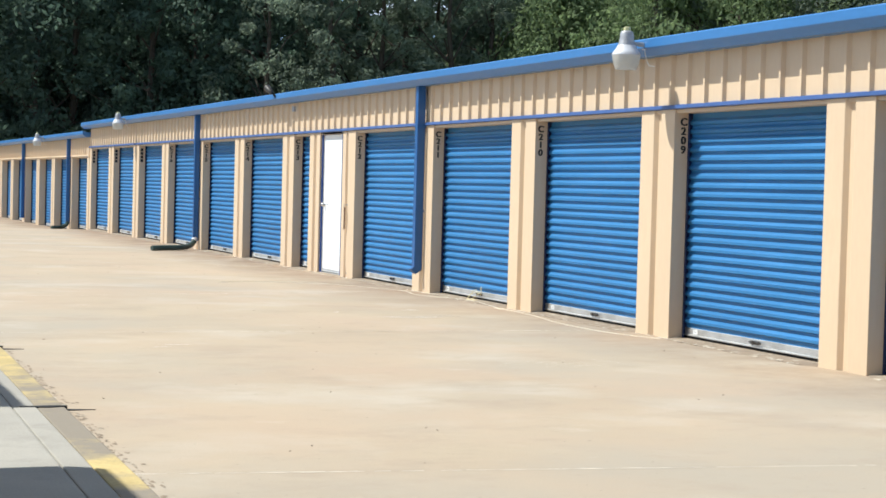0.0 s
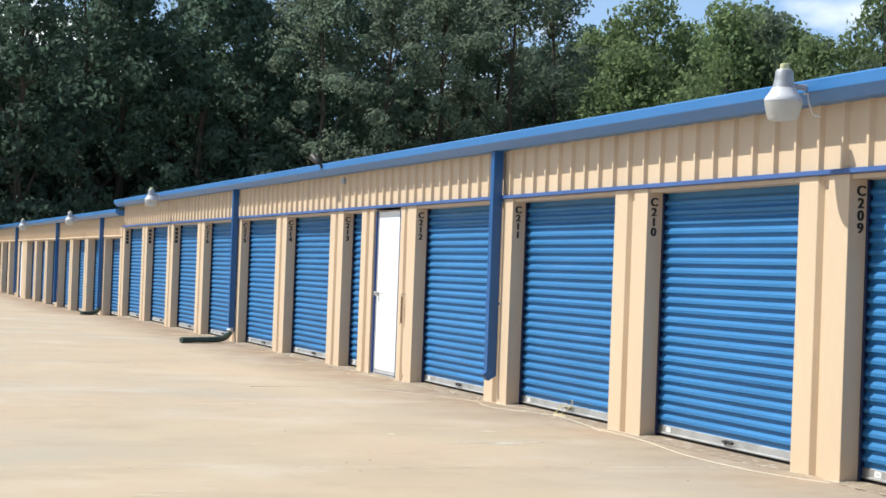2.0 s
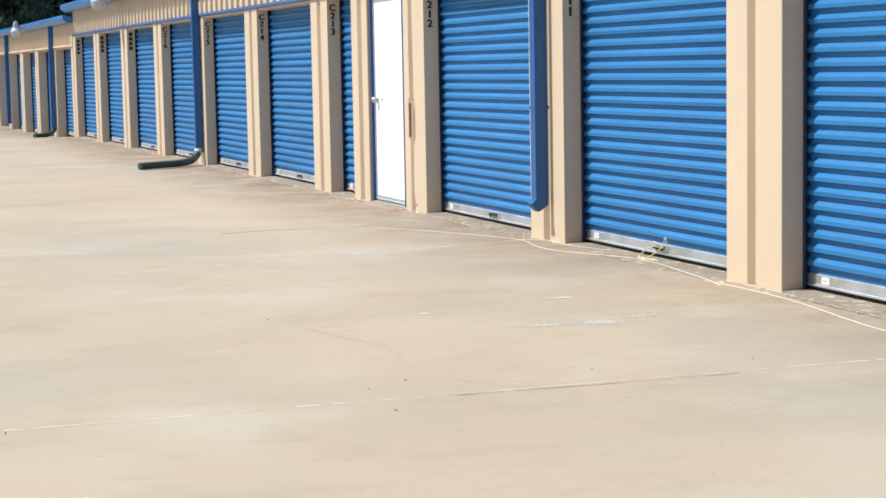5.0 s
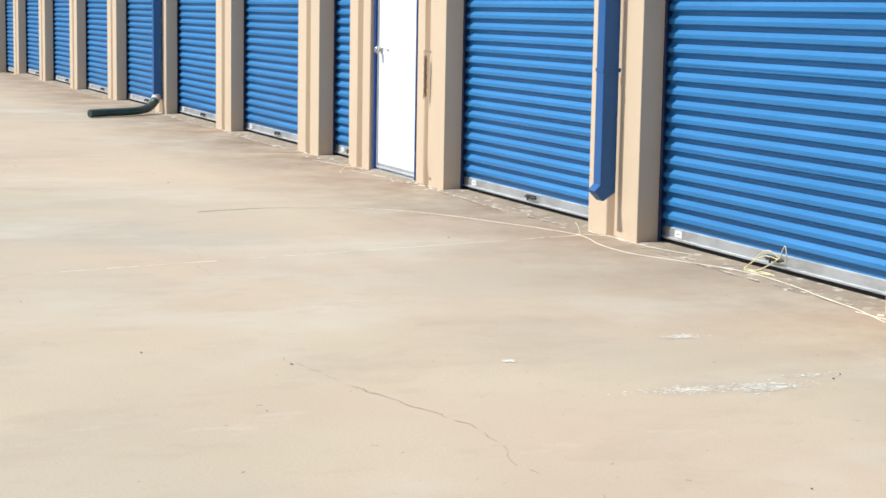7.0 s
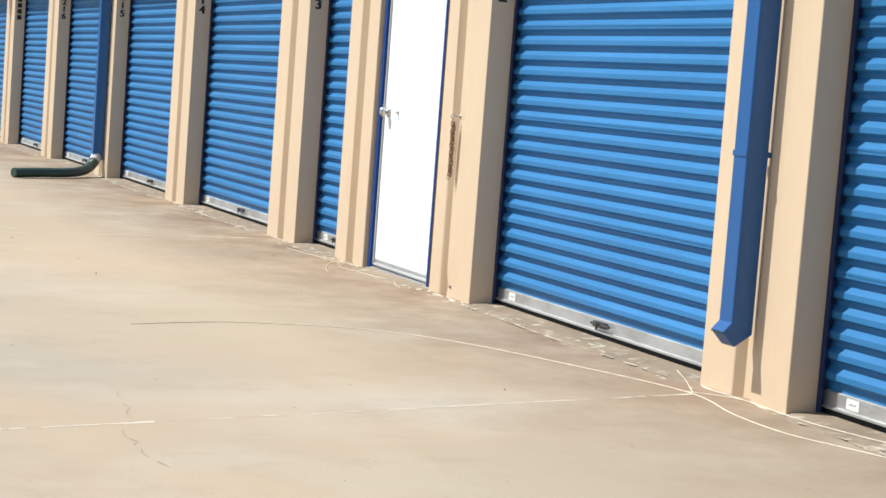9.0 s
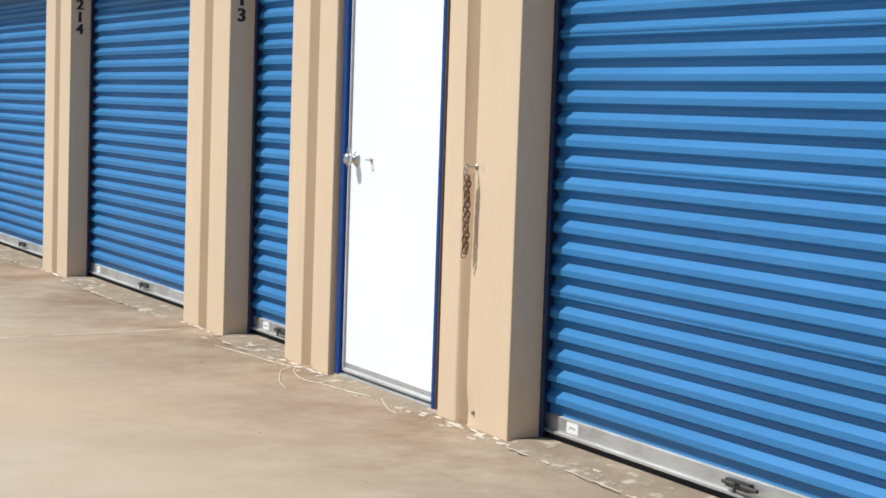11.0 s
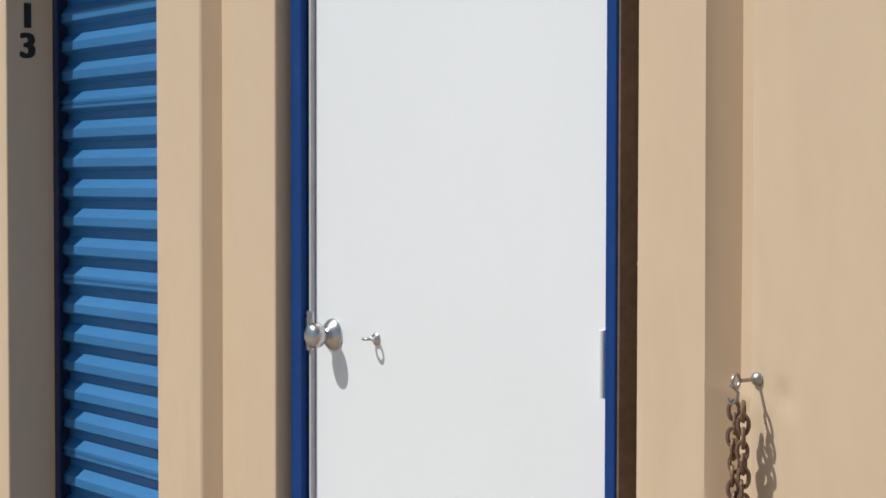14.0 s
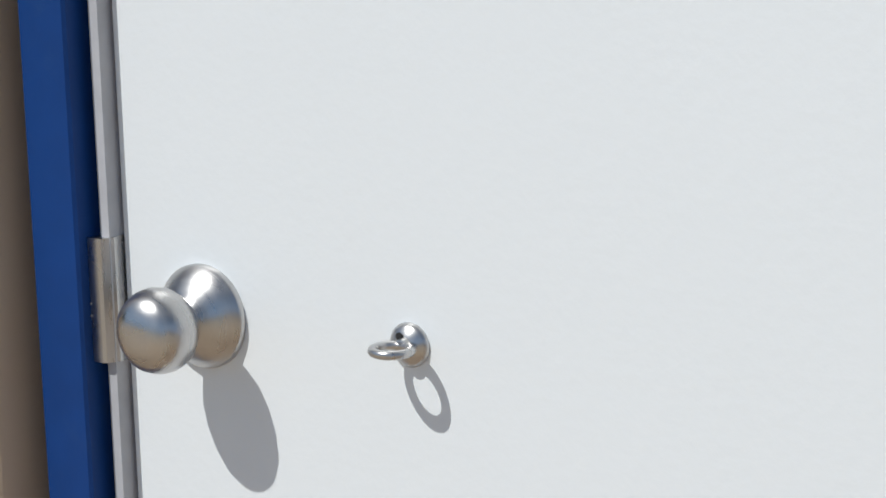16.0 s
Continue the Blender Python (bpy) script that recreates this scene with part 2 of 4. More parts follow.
HOSE = material("dark_green_plastic_hose", (0.034, 0.064, 0.052), 0.45, vary=0.25, scale=6.0, bump=0.1, bump_scale=60, spots=(0.07, 0.085, 0.07), spot_scale=9.0)
STRING = material("pale_nylon_string", (0.78, 0.70, 0.42), 0.7, vary=0.1, scale=30.0)
STRING_WHITE = material("bleached_nylon_string", (0.84, 0.77, 0.62), 0.75, vary=0.1, scale=30.0)
LAMP_GREY = material("weathered_cast_aluminium", (0.36, 0.37, 0.39), 0.5, metal=0.35, vary=0.15, scale=12.0, bump=0.08, bump_scale=120)
LAMP_DARK = material("dark_bronze_lamp", (0.06, 0.055, 0.05), 0.45, metal=0.3, vary=0.15, scale=12.0)
LAMP_WHITE = material("lamp_reflector_grey", (0.62, 0.63, 0.65), 0.4, vary=0.06, scale=10.0)
LENS = material("frosted_acrylic_lens", (0.74, 0.74, 0.70), 0.3, vary=0.05, scale=8.0, bump=0.25, bump_scale=45, translucent=0.55)
PHOTO = material("yellowed_photocell", (0.56, 0.55, 0.30), 0.4, vary=0.1, scale=20.0)
# dark brown stands for the shade in the gaps beside the door frame
BROWN_SHADE = material("brown_gap_shade", (0.15, 0.10, 0.072), 0.6, vary=0.2, scale=6.0)
FILLER = material("chalky_joint_filler", (0.60, 0.54, 0.44), 0.95, vary=0.2, scale=5.0, bump=0.4, bump_scale=80, spots=(0.42, 0.355, 0.27), spot_scale=4.0, spot_low=0.6, spot_high=0.75)
YELLOW = material("worn_yellow_kerb_paint", (0.52, 0.40, 0.17), 0.75, vary=0.15, scale=3.0, bump=0.3, bump_scale=70, spots=(0.26, 0.22, 0.165), spot_scale=0.55, spot_low=0.45, spot_high=0.53)
ROOF = material("galvanised_roof_sheet", (0.45, 0.46, 0.47), 0.4, metal=0.6, vary=0.1, scale=2.0)
GRASS = material("dry_grass_ground", (0.085, 0.10, 0.035), 0.95, vary=0.4, scale=0.25, bump=0.6, bump_scale=12, spots=(0.17, 0.14, 0.07), spot_scale=0.12)
BARK = material("grey_brown_bark", (0.085, 0.066, 0.048), 0.95, vary=0.3, scale=3.0, bump=0.7, bump_scale=18, stretch=(2, 2, 0.4))
LEAF_A = material("deep_green_leaves", (0.118, 0.180, 0.130), 0.85, vary=0.3, scale=0.5, bump=0, per=0.3, translucent=0.55)
LEAF_B = material("fresh_green_leaves", (0.190, 0.258, 0.120), 0.85, vary=0.3, scale=0.5, bump=0, per=0.3, translucent=0.55)
LEAF_C = material("grey_green_leaves", (0.195, 0.245, 0.175), 0.85, vary=0.3, scale=0.5, bump=0, per=0.3, translucent=0.55)
CRACK = material("dirt_filled_crack", (0.31, 0.25, 0.185), 0.95, vary=0.3, scale=20.0)


# ---- mesh helpers ----
def box(bm, x0, x1, y0, y1, z0, z1, bevel=0.0):
    vs = [bm.verts.new((x, y, z)) for x in (x0, x1) for y in (y0, y1) for z in (z0, z1)]
    fs = [bm.faces.new([vs[i] for i in f]) for f in ((0, 1, 3, 2), (4, 6, 7, 5), (0, 4, 5, 1), (2, 3, 7, 6), (0, 2, 6, 4), (1, 5, 7, 3))]
    if bevel:
        edges = list({e for f in fs for e in f.edges})
        bmesh.ops.bevel(bm, geom=edges, offset=bevel, segments=2, affect="EDGES", profile=0.6)
    return bm


def prism(bm, outline, a, b, axis="y"):
    """A closed outline of (u, v) drawn along one axis: y takes (x, z), z takes (x, y)."""
    put = (lambda u, v, w: (u, w, v)) if axis == "y" else (lambda u, v, w: (u, v, w))
    lo = [bm.verts.new(put(u, v, a)) for u, v in outline]
    hi = [bm.verts.new(put(u, v, b)) for u, v in outline]
    k = len(outline)
    for i in range(k):
        bm.faces.new((lo[i], lo[(i + 1) % k], hi[(i + 1) % k], hi[i]))
    bm.faces.new(lo[::-1])
    bm.faces.new(hi)
    bmesh.ops.recalc_face_normals(bm, faces=bm.faces)
    return bm


def tube(bm, pts, r, sides=8, closed=False, radii=None):
    """A round bar along points."""
    pts = [Vector(p) for p in pts]
    rings, k = [], len(pts)
    ref = Vector((0.31, 0.17, 0.93)).normalized()
    for i, p in enumerate(pts):
        a = pts[(i - 1) % k] if closed or i else p
        b = pts[(i + 1) % k] if closed or i < k - 1 else p
        t = (b - a).normalized()
        u = t.cross(ref)
        u = u.normalized() if u.length > 1e-4 else t.orthogonal().normalized()
        ref = u.cross(t).normalized()
        w = ref
        rr = radii[i] if radii else r
        rings.append([bm.verts.new(p + rr * (math.cos(s) * u + math.sin(s) * w)) for s in (2 * math.pi * j / sides for j in range(sides))])
    for i in range(k if closed else k - 1):
        A, B = rings[i], rings[(i + 1) % k]
        for j in range(sides):
            bm.faces.new((A[j], A[(j + 1) % sides], B[(j + 1) % sides], B[j]))
    if not closed:
        bm.faces.new(rings[0][::-1])
        bm.faces.new(rings[-1])
    bmesh.ops.recalc_face_normals(bm, faces=bm.faces)
    return bm


def lathe(bm, profile, m=None, sides=24):
    """Turns (radius, height) points round the z axis, then moves them by m."""
    m = m or Matrix()
    rings = []
    for r, h in profile:
        rings.append([bm.verts.new(m @ Vector((r * math.cos(2 * math.pi * j / sides), r * math.sin(2 * math.pi * j / sides), h))) for j in range(sides)])
    for A, B in zip(rings, rings[1:]):
        for j in range(sides):
            bm.faces.new((A[j], A[(j + 1) % sides], B[(j + 1) % sides], B[j]))
    bm.faces.new(rings[0][::-1])
    bm.faces.new(rings[-1])
    bmesh.ops.recalc_face_normals(bm, faces=bm.faces)
    return bm


def link_mesh(name, bm, mat, smooth=False):
    me = bpy.data.meshes.new(name)
    bm.to_mesh(me)
    bm.free()
    me.materials.append(mat)
    if smooth:
        for p in me.polygons:
            p.use_smooth = True
        me.set_sharp_from_angle(angle=radians(40))
    return me


def part(name, bm, mat, parent, label="", smooth=False, at=None):
    ob = new(name, link_mesh(name, bm, mat, smooth))
    ob.parent = parent
    if at:
        ob.location = at
    if label:
        tagged(ob, label)
    return ob


def thing(name, at, label, category, group="", kind=""):
    ob = new(name)
    ob.empty_display_size = 0.1
    ob.location = at
    return tagged(ob, label, category, group, kind)


def bars(bm, boxes):
    for b in boxes:
        box(bm, *b)
    return bm


B = bmesh.new

# ---- plan: the storage row runs along y, its face at x = 0 ----
M, C0, PIER = 3.055, -0.70, 0.64
DIP = -0.17
HEAD, LINTEL = 2.022, 1.992
LOW, EAVE = -0.21, -0.098


def pier_y(k):
    return C0 + M * k


def ground_z(y):
    s = min(1.0, max(0.0, (y - 19.0) / 9.0))
    return DIP * s * s * (3 - 2 * s)


# ---- ground, yard, kerb ----
bm = B()
ys = [-1500, -300, -120] + [-60 + 10 * i for i in range(28)] + [300, 700, 1500]
xs = [-1500, -400, -120, -60, -30, 0, 30, 60, 120, 400, 1500]
grid = [[bm.verts.new((x, y, ground_z(y) - 0.10 + (0.05 * math.sin(x * 0.37 + y * 0.21) if abs(x) + abs(y) < 260 else 0))) for x in xs] for y in ys]
for r0, r1 in zip(grid, grid[1:]):
    for i in range(len(xs) - 1):
        bm.faces.new((r0[i], r0[i + 1], r1[i + 1], r1[i]))
ground = tagged(new("ground", link_mesh("ground", bm, GRASS)), "dry green grass ground round the paved yard", "ground", kind="structure")

yard = thing("pavement", (0, 0, 0), "sunlit tan concrete yard poured in large slabs", "pavement", kind="structure")
JOINTS = [(-46.0, 0.0), (-40.0, 0.0), (-34.0, 0.0), (-28.0, -0.05), (-22.4, -0.10), (-16.9, -0.125), (-9.0, -0.01), (-3.30, 0.22), (2.68, 0.14), (8.6, 0.05), (14.7, 0.05), (20.8, 0.05), (26.9, 0.05),
          (33.0, 0.05), (39.1, 0.05), (45.2, 0.05), (51.3, 0.05), (57.4, 0.0)]
LANES = [-14.0, 0.16]


def joint_y(x, joint):
    """A joint as its place on the wall line and its slope across the yard."""
    return joint[0] + joint[1] * x


def slab(x0, x1, j0, j1):
    bm = B()
    g = 0.0006
    n = 5 if 14 < j1[0] < 34 else 1
    top, bot = [], []
    for i in range(n + 1):
        row, low = [], []
        for x in (x0 + g, x1 - g):
            ya, yb = joint_y(x, j0) + g, joint_y(x, j1) - g
            y = ya + (yb - ya) * i / n
            row.append(bm.verts.new((x, y, ground_z(y))))
            low.append(bm.verts.new((x, y, ground_z(y) - 0.14)))
        top.append(row)
        bot.append(low)
    for i in range(n):
        bm.faces.new((top[i][0], top[i][1], top[i + 1][1], top[i + 1][0]))
        for s in (0, 1):
            bm.faces.new((top[i][s], top[i + 1][s], bot[i + 1][s], bot[i][s]))
    for i in (0, n):
        bm.faces.new((top[i][0], top[i][1], bot[i][1], bot[i][0]))
    bmesh.ops.recalc_face_normals(bm, faces=bm.faces)
    return bm


# ---- the long wall: ribbed piers, header panels, trims ----
wall = thing("wall_1", (0, 0, 0), "beige ribbed steel front of the storage row", "wall", kind="structure")


def pier_outline(w, groove=0.325, deep=0.215, near=0.074):
    """Seen from above, from the near corner: a folded sheet with one pressed groove, and the return to the door jamb."""
    g = groove
    return [(deep, 0.0), (0.005, 0.0), (0.0015, 0.0015), (0.0, 0.005), (0.0, g - near), (0.004, g - near + 0.008), (0.038, g - 0.4 * near), (0.038, g + 0.036), (0.003, g + 0.066), (0.0, g + 0.072), (0.0, w - 0.005), (0.0015, w - 0.0015), (0.005, w), (deep, w)]


def pier_mesh(w, height, low, deep, groove=0.325):
    return link_mesh("pier", prism(B(), pier_outline(w, groove, deep), low, height, axis="z"), BEIGE)


def buckled_pier(w, height, low, deep, groove, centre):
    """The pier that carries the screw eye: its thin sheet is oil-canned, and dimpled and creased round the screw and at its foot."""
    line = pier_outline(w, groove, deep, 0.025)
    fine = [line[0]]
    for a, b in zip(line, line[1:]):
        n = max(1, int(math.hypot(b[0] - a[0], b[1] - a[1]) / 0.012)) if a[0] < 0.05 and b[0] < 0.05 else 1
        fine += [(a[0] + (b[0] - a[0]) * q / n, a[1] + (b[1] - a[1]) * q / n) for q in range(1, n + 1)]
    cy, cz = centre
    zs, z = [low], low
    while z < height - 0.03:
        z += 0.012 if abs(z - cz) < 0.16 or z < 0.16 else 0.04
        zs.append(min(z, height))
    zs[-1] = height
    bm, rows = B(), []
    for z in zs:
        row = []
        for x, y in fine:
            d = 0.0
            if x < 0.05:
                r2 = ((y - cy) / 0.036) ** 2 + ((z - cz) / 0.040) ** 2
                d += 0.0020 * math.exp(-r2)
                d += 0.0065 * math.exp(-((y - cy + 0.058) / 0.012) ** 2 - ((z - cz + 0.022 - 0.5 * (y - cy + 0.058)) / 0.020) ** 2)
                d -= 0.0045 * math.exp(-((z - cz + 0.036 - 0.30 * (y - cy - 0.05)) / 0.011) ** 2 - ((y - cy - 0.050) / 0.040) ** 2)
                u = min(1.0, max(0.0, (y - 0.235) / 0.085))
                d += 0.006 * u * u * (3 - 2 * u) * (y < 0.42) * math.exp(-((z - 1.45) / 0.62) ** 2)
                d += 0.0018 * math.sin(z * 4.6 + y * 9.0) * math.sin(math.pi * min(1.0, max(0.0, y / w)))
                d += 0.010 * math.exp(-((y - groove + 0.02) / 0.05) ** 2 - ((z - 0.05) / 0.06) ** 2)
            row.append(bm.verts.new((x + d, y, z)))
        rows.append(row)
    for a, b in zip(rows, rows[1:]):
        for q in range(len(fine) - 1):
            bm.faces.new((a[q], a[q + 1], b[q + 1], b[q]))
    bm.faces.new(rows[-1])
    bmesh.ops.recalc_face_normals(bm, faces=bm.faces)
    return link_mesh("pier", bm, BEIGE, True)


def letters(text, y, x, z, size, parent):
    """Stencilled characters one above another on a jamb that faces -y."""
    for i, ch in enumerate(text):
        cu = bpy.data.curves.new("character", "FONT")
        cu.body, cu.size, cu.align_x, cu.extrude, cu.offset = ch, size, "CENTER", 0.0008, 0.0016
        tmp = new("character", cu)
        one = bpy.data.meshes.new_from_object(tmp.evaluated_get(bpy.context.evaluated_depsgraph_get()))
        bpy.data.objects.remove(tmp)
        bm = B()
        for q, s in enumerate((0.0, -0.004, 0.004)):
            one.transform(Matrix.Translation((s, 0, 0.0003 * (q > 0))))
            bm.from_mesh(one)
            one.transform(Matrix.Translation((-s, 0, 0.0)))
        me = bpy.data.meshes.new("character")
        bm.to_mesh(me)
        bm.free()
        me.materials.append(INK)
        ob = new("character", me)
        ob.parent = parent
        ob.matrix_basis = pose(x, y - 0.0012, z - i * size * 0.87, 90, 0, 0)


FIRST, STEP_K, LAST = -5, 7, 17
meshes = {}
for k in range(FIRST, LAST + 2):
    y = pier_y(k)
    low_part = k > STEP_K
    drop = LOW if low_part else 0.0
    base = ground_z(y + 0.3) - 0.02
    key = (k == 0, drop, round(base, 2))
    if key not in meshes:
        deep = 0.27 if low_part else 0.215
        meshes[key] = buckled_pier(0.575, HEAD, base, deep, 0.350, (0.317, 1.005)) if k == 0 else pier_mesh(PIER, HEAD + drop, base, deep)
    ob = new("pier", meshes[key])
    ob.parent, ob.location = wall, (0, y, 0)
    if -3 <= k <= 4:
        letters("C%d" % (212 + k), 0, 0.092 if k == -3 else 0.062, 1.884, 0.094, ob)
    elif 4 < k <= STEP_K:
        bm = bars(B(), [(0.035, 0.09, -0.0045, -0.0012, 1.885 - 0.078 * i, 1.945 - 0.078 * i) for i in range(4)])
        part("lettering", bm, INK, ob, "dark stencilled unit mark")
# the narrow pier between the white door and the small roll-up door
part("pier", prism(B(), pier_outline(0.525, 0.250), -0.02, HEAD, axis="z"), BEIGE, wall, at=(0, 0.975, 0))


part("anchor_bolt", lathe(B(), [(0.010, 0.0), (0.010, 0.003), (0.0065, 0.0035), (0.0065, 0.010), (0.003, 0.012)], pose(0.004, -0.43, 0.060, 0, -90, 0), 10), STEEL, wall, "small steel bolt at the foot of a pier", True)


def header(y0, y1, z0, z1):
    """Ribbed header sheet as one folded plate."""
    pitch = 0.3055
    front = [(0.022, y0)]
    r = math.ceil((y0 - 0.02) / pitch)
    while r * pitch + 0.05 < y1:
        c = r * pitch
        if c - 0.05 > y0:
            front += [(0.022, c - 0.034), (-0.010, c - 0.014), (-0.010, c + 0.014), (0.022, c + 0.034)]
        r += 1
    front += [(0.022, y1)]
    return prism(B(), front + [(0.05, y1), (0.05, y0)], z0, z1, axis="z")


Y_STEP, Y_END, Y_START = 21.15, 55.6, pier_y(FIRST)
part("header_panel", header(Y_START, Y_STEP - 0.2, HEAD + 0.03, 2.55), BEIGE, wall)
part("header_panel", header(Y_STEP - 0.2, Y_END, HEAD + LOW + 0.03, 2.55 + LOW), BEIGE, wall)
for a, b, d in ((Y_START, Y_STEP - 0.2, 0.0), (Y_STEP - 0.2, Y_END, LOW)):
    part("head_trim", prism(B(), [(0.05, HEAD + d + 0.002), (-0.022, HEAD + d + 0.002), (-0.026, HEAD + d + 0.008), (-0.022, HEAD + d + 0.036), (0.02, HEAD + d + 0.044), (0.05, HEAD + d + 0.044)], a, b),
         TRIM_LINE if d == 0 else BEIGE, wall, "thin blue trim strip above the doors" if d == 0 else "")
    part("lintel", box(B(), 0.02, 0.275 if d else 0.218, a, b, LINTEL + d, HEAD + d), BEIGE, wall)
part("inner_wall", bars(B(), [(0.219, 0.33, Y_START, Y_STEP, LINTEL, 2.53), (0.276, 0.40, Y_STEP, Y_END, LINTEL + LOW, 2.53 + LOW)]), BEIGE, wall)
wall_back = tagged(new("wall_2", link_mesh("wall_2", bars(B(), [(9.1, 9.25, Y_START, Y_END, -0.3, 2.25), (0.3, 9.1, Y_END - 0.15, Y_END - 0.002, -0.3, 2.30), (0.3, 9.1, Y_START + 0.002, Y_START + 0.15, -0.1, 2.5)]), BEIGE)),
                   "plain beige back and end walls of the storage row", "wall", kind="structure")
part("end_panel", box(B(), -0.02, 0.30, Y_END - 0.16, Y_END + 0.02, -0.28, 2.53 + LOW), BEIGE, wall)
part("end_panel", box(B(), 0.0, 0.30, Y_START - 0.15, Y_START, -0.02, 2.53), BEIGE, wall)

# roofs and eaves
for i, (a, b, z) in enumerate(((Y_START - 0.2, Y_STEP, EAVE), (Y_STEP - 0.3, Y_END + 0.2, EAVE + LOW))):
    roof = tagged(new("roof", link_mesh("roof", prism(B(), [(-0.16, 2.685 + z), (-0.16, 2.70 + z), (4.6, 2.93 + z), (9.4, 2.70 + z), (9.4, 2.66 + z), (4.6, 2.87 + z), (0.05, 2.64 + z)], a + 0.01, b - 0.01), ROOF)),
                  "low galvanised sheet roof over the storage row", "roof", kind="structure")
    gut = [(0.02, 2.60 + z), (-0.13, 2.596 + z), (-0.196, 2.655 + z), (-0.203, 2.665 + z), (-0.206, 2.735 + z), (-0.198, 2.745 + z), (-0.17, 2.748 + z), (-0.10, 2.72 + z), (0.02, 2.72 + z)]
    tagged(new("eave_gutter", link_mesh("eave_gutter", prism(B(), gut, a, b), BLUE_TRIM)), "long blue painted steel eave gutter", "gutter", kind="structure")


# ---- roll-up doors ----
def roll_door(width, low, high, at, label, back=0.045):
    """Corrugated curtain, weighted bottom bar with rubber, side guides, slide latch and maker's paper label. Base at the far jamb, running to -y."""
    d = thing("roll_up_door", (at[0] + back, at[1], at[2]), label, "roll-up door", "roll-up doors of the storage row")
    pitch = 0.0795
    prof = []
    shape = [(0.0, 0.99), (-0.0008, 0.885), (-0.0232, 0.595), (-0.0245, 0.57), (-0.0245, 0.295), (-0.0232, 0.27), (-0.0012, 0.15), (0.0, 0.13), (0.0, 0.02)]
    rows = int((high - low - 0.125) / pitch)
    top = low + 0.125 + rows * pitch
    if top < high:
        prof.append((0.133, high))
    for r in range(rows):
        use = shape if (rows - 1 - r) % 6 != 5 else shape[:4] + [(-0.0245, 0.47), (-0.0222, 0.462), (-0.0222, 0.448), (-0.0245, 0.44), (-0.0245, 0.415), (-0.0222, 0.407), (-0.0222, 0.393), (-0.0245, 0.385)] + shape[4:]
        prof += [(0.133 + dx, top - (r + 1 - f) * pitch) for dx, f in use]
    prof.append((0.133, low + 0.095))
    bm = prism(B(), prof + [(0.1365, prof[-1][1]), (0.1365, prof[0][1])], -width + 0.001, -0.001)
    part("curtain", bm, BLUE_DOOR, d)
    bar = part("bottom_bar", prism(B(), [(0.118, low + 0.030), (0.106, low + 0.034), (0.106, low + 0.042), (0.119, low + 0.046), (0.119, low + 0.098), (0.125, low + 0.102), (0.145, low + 0.102), (0.145, low + 0.030)], -width + 0.003, -0.003),
               ALU, d, "dull aluminium bottom bar")
    part("seal", box(B(), 0.122, 0.142, -width + 0.003, -0.003, low + 0.004, low + 0.030), RUBBER, d, "black rubber seal")
    # side guides, their shade put into the colour
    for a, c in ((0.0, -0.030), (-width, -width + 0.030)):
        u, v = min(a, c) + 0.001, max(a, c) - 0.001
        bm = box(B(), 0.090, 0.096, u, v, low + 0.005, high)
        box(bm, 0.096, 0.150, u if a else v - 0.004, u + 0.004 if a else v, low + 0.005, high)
        part("guide", bm, GUIDE, d, "steel side guide with the jamb's shade in its navy colour")
    part("paper_label", bars(B(), [(0.1175, 0.119, -0.235, -0.155, low + 0.052, low + 0.092)]), STICKER, bar, "small white paper label")
    part("print", bars(B(), [(0.1168, 0.1174, -0.215 + 0.009 * i, -0.2125 + 0.009 * i, low + 0.068, low + 0.076) for i in range(5)]), INK, bar, "dark printed bars")
    lat = B()
    c = -width / 2
    box(lat, 0.100, 0.119, c - 0.075, c + 0.05, low + 0.060, low + 0.088, 0.003)
    tube(lat, [(0.099, c - 0.12, low + 0.075), (0.099, c + 0.06, low + 0.075)], 0.007)
    tube(lat, [(0.099, c - 0.03, low + 0.075), (0.080, c - 0.03, low + 0.085), (0.078, c - 0.03, low + 0.055)], 0.006)
    part("slide_latch", lat, LAMP_DARK, d, "small dark steel slide latch", smooth=True)
    return d


wide = M - PIER
door_label = "closed blue corrugated steel roll-up door with aluminium bottom bar"
first = roll_door(wide, 0.0, LINTEL + 0.02, (0, pier_y(-3), 0), door_label)
for k in range(FIRST + 1, LAST + 2):
    if k in (-3, 1, 15):
        continue
    y = pier_y(k)
    if k <= STEP_K:
        copy_thing(first, pose(0.045, y, ground_z(y - 1.2)))
lower = roll_door(wide, 0.0, LINTEL + LOW - DIP + 0.03, (0, pier_y(STEP_K + 1), ground_z(pier_y(STEP_K + 1) - 1.2) - 0.02), "closed blue corrugated steel roll-up door in the lower row", 0.095)
for k in range(STEP_K + 2, LAST + 2):
    if k != 15:
        copy_thing(lower, pose(0.095, pier_y(k), ground_z(pier_y(k) - 1.2) - 0.02))
roll_door(pier_y(1) - 1.505, 0.0, LINTEL + 0.02, (0, pier_y(1), 0), "narrow closed blue corrugated steel roll-up door")

# ---- white personnel door ----
DX = 0.052
door = thing("door_1", (DX, 0.445, 0), "closed flush white steel door in a dark blue frame", "door", kind="structure")


def dpart(name, bm, mat, parent, label="", smooth=False):
    """World-placed mesh hung under the door (or under one of its parts)."""
    bmesh.ops.translate(bm, vec=(-DX, -0.445, 0), verts=bm.verts)
    return part(name, bm, mat, parent, label, smooth)


